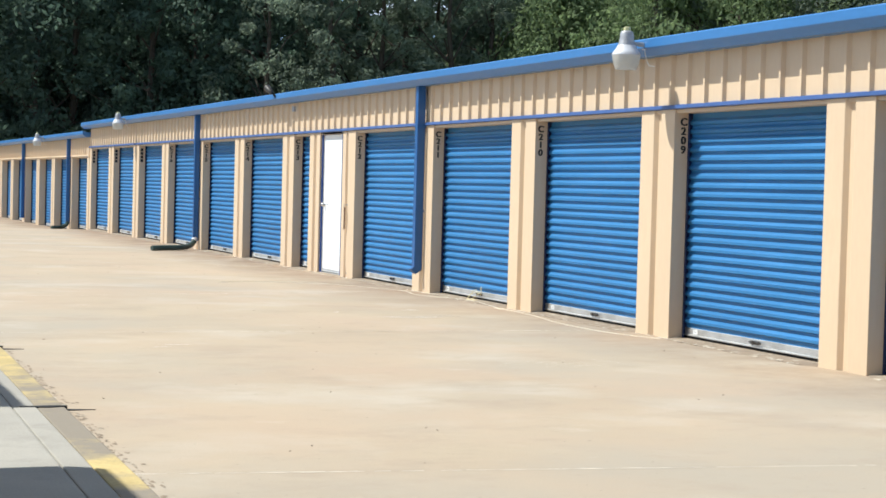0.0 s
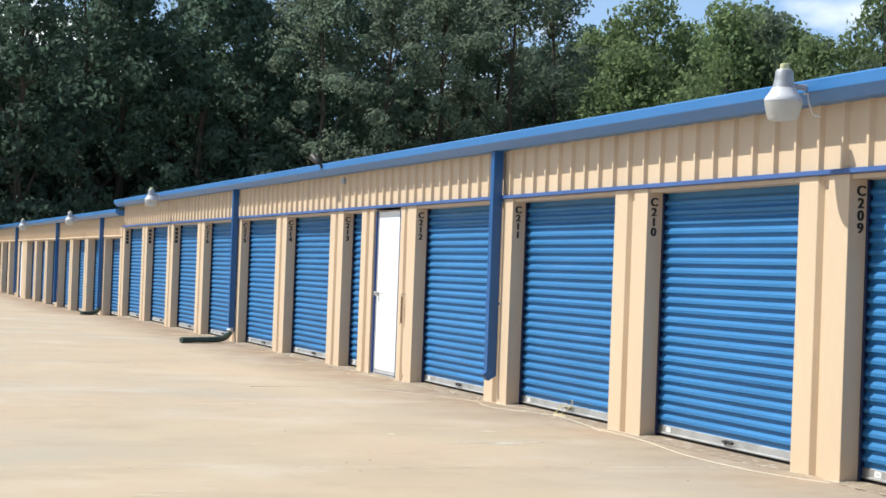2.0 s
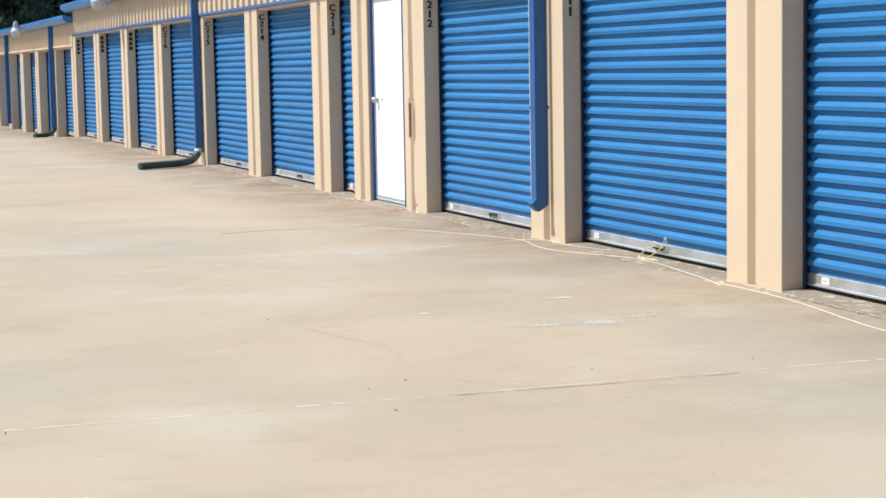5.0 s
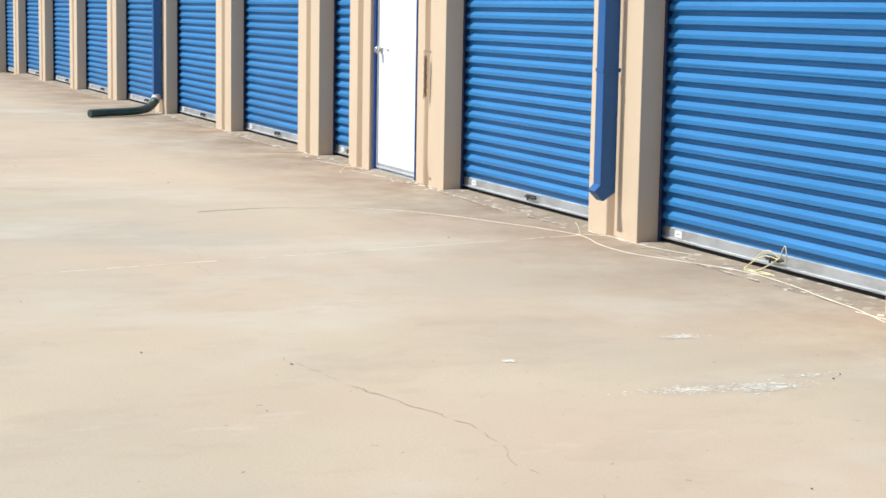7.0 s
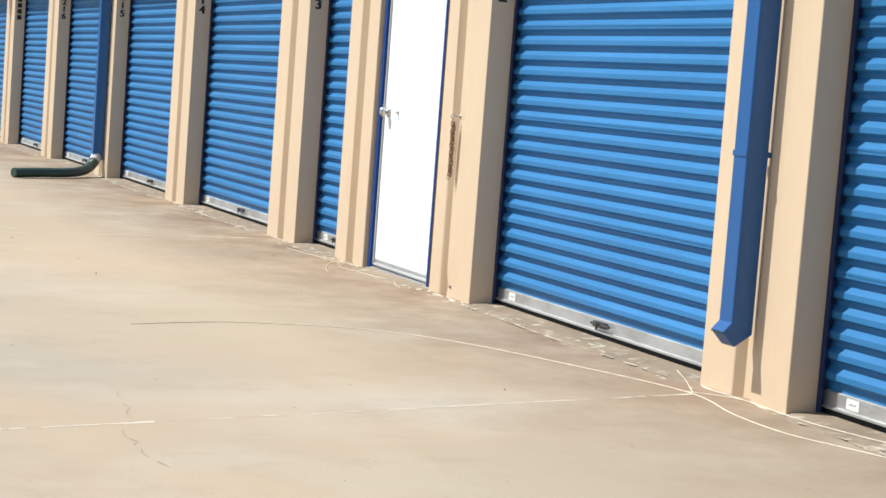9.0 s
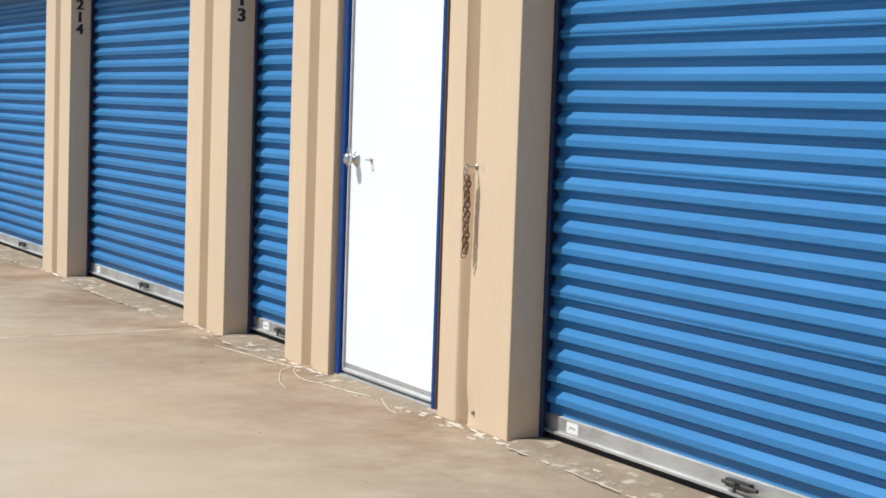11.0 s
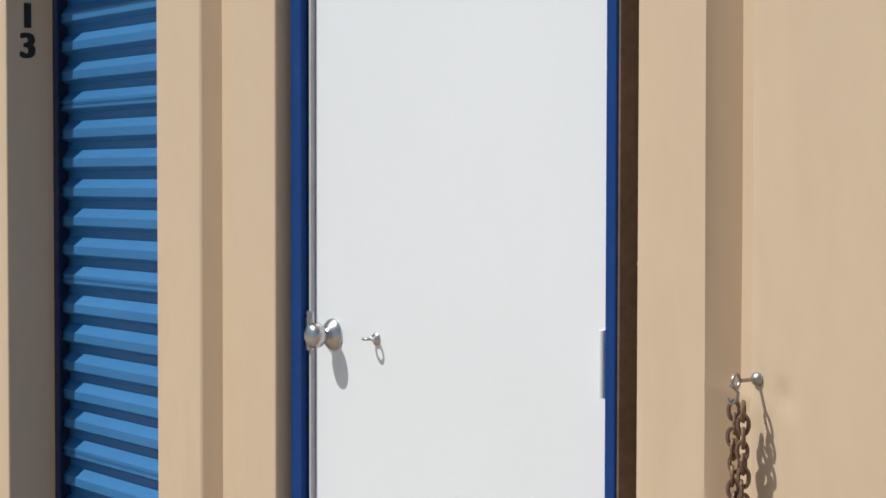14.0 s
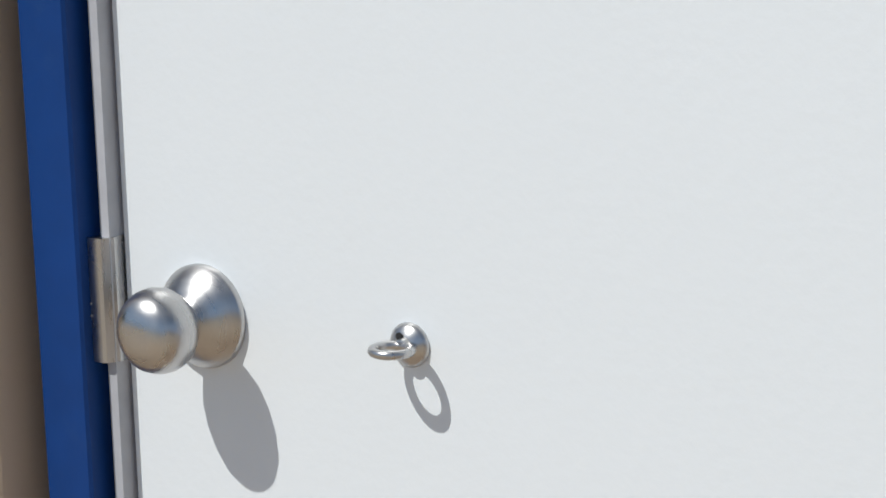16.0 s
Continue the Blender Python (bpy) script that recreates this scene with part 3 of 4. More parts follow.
leaf = dpart("leaf", box(B(), DX, DX + 0.045, -0.012, 0.8988, 0.022, 1.985, 0.001), WHITE, door)
dpart("sweep", prism(B(), [(DX - 0.001, 0.068), (DX - 0.004, 0.066), (DX - 0.005, 0.045), (DX - 0.013, 0.036), (DX - 0.013, 0.028), (DX - 0.001, 0.024)], -0.008, 0.889), ALU, leaf, "aluminium door sweep")
for yy in (0.10, 0.31, 0.55, 0.78):
    dpart("screw", lathe(B(), [(0.004, 0), (0.004, 0.0015), (0.001, 0.003)], Matrix.Translation((DX - 0.0045, yy, 0.053)) @ pose(0, 0, 0, 0, -90, 0), 8), STEEL, leaf)
# frame: two jambs and a head, each a folded section with a stop
dpart("frame_jamb", prism(B(), [(0.026, 0.917), (0.028, 0.915), (DX + 0.004, 0.915), (DX + 0.004, 0.900), (0.16, 0.900), (0.16, 0.956), (0.028, 0.956), (0.026, 0.954)], 0.0, 2.021, axis="z"), BLUE_FRAME, door)
dpart("frame_jamb", prism(B(), [(0.020, -0.030), (0.022, -0.028), (DX + 0.004, -0.028), (DX + 0.004, -0.016), (0.16, -0.016), (0.16, -0.054), (0.022, -0.054), (0.020, -0.052)], 0.0, 2.021, axis="z"), BLUE_FRAME, door)
dpart("frame_head", prism(B(), [(0.020, 1.996), (0.022, 1.993), (DX + 0.004, 1.993), (DX + 0.004, 1.987), (0.16, 1.987), (0.16, 2.0215), (0.020, 2.0215)], -0.028, 0.915), BLUE_FRAME, door)
# gaps either side of the frame, shade put in as brown colour
dpart("trim_channel", prism(B(), [(0.024, -0.0545), (0.16, -0.0545), (0.16, -0.124), (0.082, -0.124), (0.082, -0.060), (0.024, -0.060)], 0.0, 2.021, axis="z"), BROWN_SHADE, door, "channel beside the frame, its shade given as dark brown")
dpart("gap_shade_strip", box(B(), 0.060, 0.16, 0.957, 0.9745, 0.0, 2.021), BROWN_SHADE, door)
dpart("weatherstrip", bars(B(), [(DX - 0.011, DX + 0.003, 0.9010, 0.9085, 0.03, 1.983), (DX - 0.005, DX + 0.003, 0.9092, 0.914, 0.03, 1.983)]), GREY_SEAL, door, "grey weatherstrip")
dpart("threshold", box(B(), 0.03, 0.16, -0.028, 0.915, -0.02, 0.016, 0.004), ALU, door, "worn aluminium threshold")
# knob set, latch plate, eye bolt
KY, KZ = 0.834, 0.986
to_face = Matrix.Translation((DX, KY, KZ)) @ pose(0, 0, 0, 0, -90, 0)
knob = dpart("knob", lathe(B(), [(0.0095, 0.017), (0.0105, 0.022), (0.015, 0.0255), (0.0215, 0.030), (0.0255, 0.036), (0.0268, 0.042), (0.0262, 0.048), (0.0235, 0.0545), (0.0185, 0.0595), (0.011, 0.0625), (0.004, 0.0633)], to_face, 40), SATIN, leaf, "round satin nickel knob", True)
dpart("rose", lathe(B(), [(0.0335, 0.0), (0.0335, 0.003), (0.0325, 0.005), (0.025, 0.0115), (0.0175, 0.0165), (0.0135, 0.019), (0.0115, 0.021), (0.004, 0.0212)], to_face, 40), SATIN, leaf, "conical satin nickel rose", True)
dpart("latch_plate", prism(B(), [(DX - 0.016, 0.9040), (DX - 0.017, 0.9065), (DX - 0.017, 0.9148), (DX + 0.002, 0.9148), (DX + 0.002, 0.9000), (DX - 0.008, 0.9000)], 0.949, 1.031, axis="z"), SATIN, door, "small worn metal latch plate")
ring_at = Vector((DX, 0.678, 0.988))
dpart("eye_plate", lathe(B(), [(0.0135, 0), (0.0135, 0.0015), (0.0115, 0.004), (0.006, 0.0065), (0.005, 0.010), (0.002, 0.0105)], Matrix.Translation(ring_at) @ pose(0, 0, 0, 0, -90, 0), 24), SATIN, leaf, "domed washer", True)
dpart("eye_ring", tube(B(), [ring_at + Vector((0, 0, 0.003)) + Vector((-0.0190 + 0.0112 * math.cos(a), 0.0112 * math.sin(a), -0.002)) for a in (2 * math.pi * i / 28 for i in range(28))], 0.0029, 10, True), SATIN, leaf, "steel eye ring", True)
# small black disc drawn as the shade of a hole in the washer
dpart("eye_hole_disc", lathe(B(), [(0.0025, 0.0066), (0.0025, 0.0072), (0.001, 0.0073)], Matrix.Translation(ring_at + Vector((0, 0.003, 0.006))) @ pose(0, 0, 0, 0, -90, 0), 10), RUBBER, leaf)
for hz in (0.24, 0.994, 1.74):
    bm = B()
    for i in range(5):
        lathe(bm, [(0.0062, -0.057 + 0.0229 * i), (0.0066, -0.0562 + 0.0229 * i), (0.0066, -0.0352 + 0.0229 * i), (0.0062, -0.0345 + 0.0229 * i)], Matrix.Translation((DX - 0.010, 0.001, hz)), 20)
    box(bm, DX - 0.0025, DX + 0.0015, -0.012, 0.012, hz - 0.056, hz + 0.056)
    dpart("hinge", bm, WHITE, door, "white painted butt hinge")
for s in (0.0, 0.008):
    dpart("scratch", box(B(), 0.034, 0.046, 0.9138, 0.9145, 0.979 + s, 0.9805 + s), GREY_SEAL, door)
dpart("fastener", lathe(B(), [(0.005, 0), (0.005, 0.002), (0.002, 0.004)], Matrix.Translation((0.066, -0.0602, 1.165)) @ pose(0, 0, 0, 90, 0, 0), 10), STEEL, door)

# the other white door far along the lower row
far_z = ground_z(45.5)
far_door = thing("door_2", (0.06, pier_y(15) - 1.0, far_z), "closed white steel door in the lower row", "door", kind="structure")
part("leaf", box(B(), 0.0, 0.045, -0.45, 0.45, 0.02, 2.03, 0.003), WHITE, far_door)
part("frame", bars(B(), [(-0.03, 0.05, -0.50, -0.453, 0, 2.06), (-0.03, 0.05, 0.453, 0.50, 0, 2.06), (-0.03, 0.05, -0.453, 0.453, 2.033, 2.06)]), BLUE_FRAME, far_door)
part("infill", bars(B(), [(-0.06, 0.05, -1.375, -0.502, 0, 2.06), (-0.06, 0.05, 0.502, 1.0, 0, 2.06)]), BEIGE, far_door, "beige steel panel")


# ---- chain on its screw eye ----
def oval(c, length, width, r, turn, tilt=0.0):
    pts = []
    for i in range(16):
        a = 2 * math.pi * i / 16
        u, v = math.cos(a) * width / 2, math.sin(a) * (length - width) / 2 + math.copysign(0, 1) + math.sin(a) * width / 2
        p = Vector((u * math.cos(turn), u * math.sin(turn), v))
        p.rotate(Euler((tilt, 0, 0)))
        pts.append(Vector(c) + p)
    return tube(B(), pts, r, 6, True)


EY, EZ = -0.383, 1.005
chain = thing("hanging_chain", (-0.04, EY, EZ - 0.34), "doubled rusty steel chain hanging from a screw eye", "chain")
org = Vector((-0.04, EY, EZ - 0.34))
part("screw_plate", lathe(B(), [(0.0105, 0.0), (0.0105, 0.002), (0.009, 0.005), (0.005, 0.008), (0.002, 0.009)], Matrix.Translation(Vector((0.006, EY, EZ)) - org) @ pose(0, 0, 0, 0, -90, 0), 20), STEEL, chain, "domed zinc screw plate", True)
bm = tube(B(), [Vector((-0.040 + 0.0105 * math.cos(a), EY + 0.003 * math.cos(a), EZ + 0.0105 * math.sin(a))) - org for a in (2 * math.pi * i / 22 for i in range(22))], 0.0026, 8, True)
tube(bm, [Vector(p) - org for p in ((-0.0295, EY, EZ), (0.005, EY, EZ))], 0.003, 8)
part("screw_eye", bm, STEEL, chain, "bright zinc screw eye", True)
part("hook", tube(B(), [Vector(p) - org for p in ((-0.046, EY + 0.006, EZ - 0.006), (-0.043, EY, EZ - 0.010), (-0.039, EY - 0.004, EZ - 0.018), (-0.040, EY - 0.001, EZ - 0.030), (-0.044, EY + 0.006, EZ - 0.034), (-0.046, EY + 0.010, EZ - 0.026))], 0.0026, 8), STEEL, chain, "bent zinc hook", True)
for s in (0, 1):
    for i in range(15):
        z = EZ - 0.045 - 0.0196 * i
        flat_way = 0.62 + math.pi / 2 if (i + s) % 2 else 0.62
        c = Vector((-0.034 + 0.0015 * math.sin(i * 1.9 + s), EY + 0.019 * (s - 0.5) + 0.0015 * math.sin(i * 2.3 + s * 2), z))
        part("link", oval(c - org, 0.0285, 0.0160, 0.0034, flat_way + 0.2 * math.sin(i * 1.3 + s)), RUST, chain, smooth=True)
part("link", oval(Vector((-0.041, EY, EZ - 0.338)) - org, 0.024, 0.020, 0.0021, 0.62 + math.pi / 2), RUST, chain, smooth=True)


# ---- downspouts and the drain hose ----
def downspout(y, top, bottom, kick=True, label="square dark blue steel downspout strapped to a beige pier"):
    d = thing("downspout", (-0.06, y, bottom), label, "downspout")
    h = top - bottom
    bm = box(B(), -0.052, 0.048, -0.048, 0.048, 0.07 if kick else 0.0, h, 0.006)
    part("pipe", bm, SPOUT, d)
    if kick:
        bm = B()
        prism(bm, [(0.048, 0.09), (0.048, 0.045), (-0.030, -0.005), (-0.088, 0.055), (-0.050, 0.095)], -0.047, 0.047)
        bmesh.ops.bevel(bm, geom=list(bm.edges), offset=0.003, segments=1, affect="EDGES")
        part("elbow", bm, SPOUT, d)
        # the elbow is solid: a black plate gives the shade inside its mouth
        part("mouth", prism(B(), [(-0.0885, 0.0480), (-0.0905, 0.0500), (-0.0525, 0.0910), (-0.0505, 0.0890)], -0.041, 0.041), RUBBER, d, "black plate as the shaded inside of the elbow")
    for z in (h * 0.33, h * 0.78):
        part("strap", box(B(), -0.056, 0.06, -0.050, 0.050, z, z + 0.022), SPOUT, d)
    return d


downspout(-3.445, 2.50, 0.222)
downspout(8.70, 2.50, 0.17, kick=False)
for yy in (23.95, 33.0, 45.15):
    downspout(yy, 2.29, ground_z(yy) + 0.14, kick=False, label="square dark blue downspout on the lower row")
hose = thing("drain_hose", (-0.2, 8.6, 0), "dark green corrugated plastic drain hose lying below a downspout", "hose")


def hose_mesh(pts, r):
    n = len(pts) * 10
    out, rad = [], []
    P = [Vector(p) for p in pts]
    for i in range(n + 1):
        s = i / n * (len(P) - 1)
        j = min(int(s), len(P) - 2)
        f = s - j
        a, b, c, d = P[max(j - 1, 0)], P[j], P[j + 1], P[min(j + 2, len(P) - 1)]
        out.append(0.5 * ((2 * b) + (c - a) * f + (2 * a - 5 * b + 4 * c - d) * f * f + (3 * b - a - 3 * c + d) * f ** 3))
        rad.append(r * (1.0 + (0.06 if i % 2 else -0.05)))
    return tube(B(), out, r, 12, False, rad)


part("pipe", hose_mesh([(-0.83, -0.72, 0.05), (-0.55, -0.58, 0.055), (-0.25, -0.38, 0.055), (-0.05, -0.16, 0.07), (0.07, 0.0, 0.12), (0.14, 0.10, 0.20)], 0.047), HOSE, hose, smooth=True)
part("cuff", tube(B(), [(0.10, 0.045, 0.155), (0.15, 0.115, 0.225)], 0.056, 14), GREY_SEAL, hose, "grey tape cuff", True)
stub = thing("drain_hose", (-0.2, 23.9, ground_z(23.9)), "short dark plastic drain hose below a downspout", "hose")
part("pipe", hose_mesh([(-0.35, -0.5, 0.05), (-0.1, -0.3, 0.055), (0.08, -0.05, 0.10), (0.14, 0.04, 0.18)], 0.05), HOSE, stub, smooth=True)


# ---- yard lights on the eaves ----
def yard_light(at, s=0.83):
    """Dusk-to-dawn light: photocell, cast head, reflector skirt, tapered prismatic lens, arm to the eave."""
    d = thing("yard_light", at, "grey dusk-to-dawn light with frosted lens on the blue eave", "outdoor lamp", "lights along the eave")
    head = part("head", lathe(B(), [(0.045, 0.375), (0.060, 0.370), (0.070, 0.355), (0.076, 0.30), (0.084, 0.262), (0.094, 0.235), (0.10, 0.20), (0.09, 0.195)], None, 28), LAMP_GREY, d, smooth=True)
    part("photocell", lathe(B(), [(0.036, 0.372), (0.038, 0.392), (0.036, 0.408), (0.024, 0.414), (0.004, 0.415)], None, 20), PHOTO, head, "yellowed photocell cap", True)
    part("reflector", lathe(B(), [(0.094, 0.236), (0.112, 0.205), (0.140, 0.172), (0.153, 0.150), (0.154, 0.138), (0.145, 0.136)], None, 32), LAMP_WHITE, d, "pale reflector skirt", True)
    part("lens", lathe(B(), [(0.150, 0.140), (0.1505, 0.120), (0.136, 0.055), (0.116, 0.004), (0.104, 0.0), (0.02, 0.002)], None, 32), LENS, d, "frosted acrylic lens", True)
    bm = tube(B(), [(0.07, 0.0, 0.255), (0.15, -0.01, 0.25), (0.26, -0.02, 0.245)], 0.022, 12)
    box(bm, 0.20, 0.232, -0.06, 0.035, 0.200, 0.285, 0.004)
    part("arm", bm, LAMP_GREY, d, "short cast arm", True)
    d.scale = (s, s, s * 1.10)
    part("wire", tube(B(), [(0.20, -0.03, 0.21), (0.20, -0.05, 0.15), (0.22, -0.06, 0.08), (0.25, -0.05, 0.045), (0.30, -0.08, 0.04)], 0.005, 6), STICKER, d, "loose white wire", True)
    return d


lamp = yard_light((-0.365, -9.61, 2.368))
copy_thing(lamp, pose(-0.365, 15.15, 2.355))
for yy in (27.9, 40.2, 53.6):
    copy_thing(lamp, pose(-0.375, yy - 0.2, 2.145))
flood = thing("floodlight", (-0.29, 2.74, 2.615), "small dark floodlight tilted on the eave", "outdoor lamp")
bm = lathe(B(), [(0.03, 0.0), (0.045, 0.02), (0.05, 0.10), (0.062, 0.19), (0.058, 0.19), (0.03, 0.15)], pose(0.03, 0.02, 0.04, -55, -25, 0) @ Matrix.Diagonal((0.9, 0.9, 0.9, 1)), 20)
part("head", bm, LAMP_DARK, flood, smooth=True)
part("bracket", tube(B(), [(0.08, -0.02, -0.02), (0.05, 0.0, 0.03), (0.01, 0.0, 0.05)], 0.016, 10), RUBBER, flood, smooth=True)
part("junction_box", box(B(), 0.215, 0.255, -0.58, -0.48, -0.25, -0.17, 0.006), LAMP_GREY, flood)

# ---- strings, crack, crumbs on the ground ----
def strand(pts, r):
    P = [Vector(p) for p in pts]
    out = []
    for j in range(len(P) - 1):
        a, b, c, d = P[max(j - 1, 0)], P[j], P[j + 1], P[min(j + 2, len(P) - 1)]
        for i in range(8):
            f = i / 8
            out.append(0.5 * ((2 * b) + (c - a) * f + (2 * a - 5 * b + 4 * c - d) * f * f + (3 * b - a - 3 * c + d) * f ** 3))
    return tube(B(), out + [P[-1]], r, 6)


line = thing("string", (-0.2, -3.3, 0), "long pale nylon string lying along the doors", "string")
o = Vector((-0.2, -3.3, 0))
part("strand", strand([Vector(p) - o for p in ((-2.08, -1.674, 0.0022), (-1.66, -1.56, 0.0022), (-1.34, -1.59, 0.0022), (-0.97, -1.72, 0.0022), (-0.67, -2.03, 0.0022), (-0.39, -2.63, 0.0022), (-0.17, -3.29, 0.0022), (-0.24, -3.76, 0.0022), (-0.24, -4.12, 0.0022), (-0.13, -4.45, 0.0022), (-0.02, -4.97, 0.012), (-0.03, -5.42, 0.012), (-0.09, -5.82, 0.010), (-0.11, -6.11, 0.006), (-0.18, -6.43, 0.0022))], 0.0021), STRING_WHITE, line, smooth=True)
part("strand", strand([Vector(p) - o for p in ((-0.17, -3.29, 0.0022), (-0.03, -3.48, 0.006), (-0.03, -3.82, 0.006), (-0.02, -4.10, 0.012), (0.03, -4.35, 0.014))], 0.0016), STRING_WHITE, line, smooth=True)
part("strand", strand([Vector(p) - o for p in ((-0.15, -3.31, 0.0022), (-0.03, -3.05, 0.006), (0.05, -2.84, 0.012))], 0.0016), STRING_WHITE, line, smooth=True)
part("strand", strand([Vector(p) - o for p in ((-0.14, -6.15, 0.0022), (-0.12, -6.55, 0.0022), (-0.13, -6.98, 0.0022), (-0.18, -7.43, 0.0022), (-0.26, -7.9, 0.0022), (-0.31, -8.37, 0.0022), (-0.28, -9.27, 0.0022), (-0.10, -9.9, 0.0022))], 0.0021), STRING_WHITE, line, smooth=True)
knot = thing("string_bundle", (0.05, -5.1, 0.02), "yellow nylon string looped round a door latch", "string")
o = Vector((0.05, -5.1, 0.02))
for pts in (((0.115, -5.10, 0.09), (0.100, -5.15, 0.150), (0.095, -5.18, 0.160), (0.095, -5.19, 0.10), (0.10, -5.14, 0.07)),
            ((0.115, -5.10, 0.09), (0.085, -5.04, 0.125), (0.07, -4.98, 0.100), (0.06, -4.90, 0.035), (0.05, -4.87, 0.014), (0.05, -4.95, 0.013), (0.06, -5.06, 0.014), (0.05, -5.16, 0.013)),
            ((0.110, -5.09, 0.085), (0.08, -5.02, 0.095), (0.06, -4.93, 0.055), (0.04, -4.89, 0.014), (0.02, -4.93, 0.012), (0.03, -5.04, 0.012), (0.05, -5.12, 0.013)),
            ((0.105, -5.12, 0.10), (0.08, -5.07, 0.06), (0.05, -5.00, 0.02), (0.02, -4.96, 0.012))):
    part("strand", strand([Vector(p) - o for p in pts], 0.0030), STRING, knot, smooth=True)
small = thing("string", (-0.1, 1.05, 0), "loose curl of pale string beside the white door", "string")
o = Vector((-0.1, 1.05, 0))
for pts in (((-0.06, 1.222, 0.006), (-0.16, 1.13, 0.006), (-0.26, 0.91, 0.005), (-0.315, 0.76, 0.005), (-0.341, 0.64, 0.005)), ((-0.06, 1.21, 0.008), (-0.13, 1.06, 0.006), (-0.175, 0.87, 0.006), (-0.150, 0.74, 0.006), (-0.08, 0.76, 0.008), (0.0, 0.86, 0.012), (0.03, 0.90, 0.014)),
            ((-0.179, 1.97, 0.006), (-0.15, 1.76, 0.005), (-0.12, 1.545, 0.005), (-0.11, 1.36, 0.005), (-0.08, 1.22, 0.006)), ((-0.15, 0.74, 0.006), (-0.13, 0.60, 0.006), (-0.11, 0.47, 0.005), (-0.08, 0.36, 0.005), (-0.052, 0.27, 0.005)), ((-0.05, 0.29, 0.006), (-0.10, 0.16, 0.005), (-0.14, 0.03, 0.005), (-0.15, -0.055, 0.005))):
    part("strand", strand([Vector(p) - o for p in pts], 0.0012), STRING_WHITE, small, smooth=True)

rng = random.Random(5)


def apron(y0, y1, x0, x1, label):
    """A rough strip of patched cement at the foot of the doors, with an uneven outer edge."""
    bm = B()
    n = max(4, int((y1 - y0) / 0.07))
    rows = []
    for i in range(n + 1):
        y = y0 + (y1 - y0) * i / n
        edge = x0 + 0.05 * noise.noise((y * 2.1, 3.0, 0)) + 0.02 * noise.noise((y * 9.0, 7.0, 0))
        w = max(0.0, min(1.0, (y - y0) / 0.16, (y1 - y) / 0.16))
        edge = edge * w + 0.03 * (1 - w)
        rows.append([bm.verts.new(p) for p in ((x1, y, 0.010), ((x1 + edge) / 2, y, 0.010 + 0.004 * noise.noise((y * 7, 1, 0))), (edge + 0.02, y, 0.006), (edge, y, -0.004))])
    for a, b in zip(rows, rows[1:]):
        for i in range(3):
            bm.faces.new((a[i], a[i + 1], b[i + 1], b[i]))
    bmesh.ops.recalc_face_normals(bm, faces=bm.faces)
    ob = new("sill_strip", link_mesh("sill_strip", bm, APRON, True))
    if ob.data.polygons[0].normal.z < 0:
        ob.data.flip_normals()
    return tagged(ob, label, "sill", kind="structure")


for k in range(-4, 8):
    y1 = pier_y(k)
    apron(y1 - wide - 0.05 if k != 1 else 1.40, y1 + 0.03, -0.10, 0.16, "rough dirty cement strip below a roll-up door")
apron(-0.15, 0.98, -0.10, 0.06, "rough pale cement strip below the white door")
def flake(bm, x, y, z, sx, sy):
    """One thin irregular chip lying flat."""
    k, t0 = rng.randint(5, 8), rng.uniform(0, 6)
    ring = [(x + sx * rng.uniform(0.5, 1.2) * math.cos(t0 + 6.283 * q / k), y + sy * rng.uniform(0.5, 1.2) * math.sin(t0 + 6.283 * q / k)) for q in range(k)]
    up = [bm.verts.new((u, v, z)) for u, v in ring]
    lo = [bm.verts.new((u, v, z - 0.002)) for u, v in ring]
    bm.faces.new(up)
    for q in range(k):
        bm.faces.new((lo[q], lo[(q + 1) % k], up[(q + 1) % k], up[q]))


crumbs = B()
for i in range(460):
    k = rng.choice((-3, -2, -1, 0, 0, 0, 1, 1, 2, 3))
    y = pier_y(k) + rng.uniform(-2.3, 0.75) if rng.random() < 0.5 else rng.uniform(-0.7, 2.4)
    into = (pier_y(1) - y) % M
    if i % 2 and 0.30 < into < wide - 0.30 and not -0.3 < y < 1.5:
        x, z = rng.uniform(-0.06, 0.02), 0.0106
    else:
        x, z = -abs(rng.gauss(0.0, 0.045)) - 0.02, 0.0012
    big = rng.random() < 0.22
    flake(crumbs, x, y, z + 0.000004 * i, rng.uniform(0.006, 0.020) if big else rng.uniform(0.0012, 0.004), rng.uniform(0.012, 0.042) if big else rng.uniform(0.002, 0.008))
bmesh.ops.recalc_face_normals(crumbs, faces=crumbs.faces)
tagged(new("cement_crumbs", link_mesh("cement_crumbs", crumbs, FILLER)), "white crumbs of broken cement along the wall foot", "rubble", kind="stuff")
bits = B()
for i in range(90):
    x, y = rng.uniform(-6.0, -0.2), rng.uniform(-18, 8)
    s = rng.uniform(0.0022, 0.005)
    m = Matrix.Translation((x, y, 0.003)) @ pose(0, 0, 0, 0, rng.uniform(-30, 30), rng.uniform(0, 360)) @ Matrix.Diagonal((s * rng.uniform(0.8, 2.6), s, s * 0.4, 1))
    bmesh.ops.create_icosphere(bits, subdivisions=1, radius=1.0, matrix=m)
tagged(new("leaf_litter", link_mesh("leaf_litter", bits, BARK)), "scattered dark bits of leaf and grit on the concrete", "litter", kind="stuff")


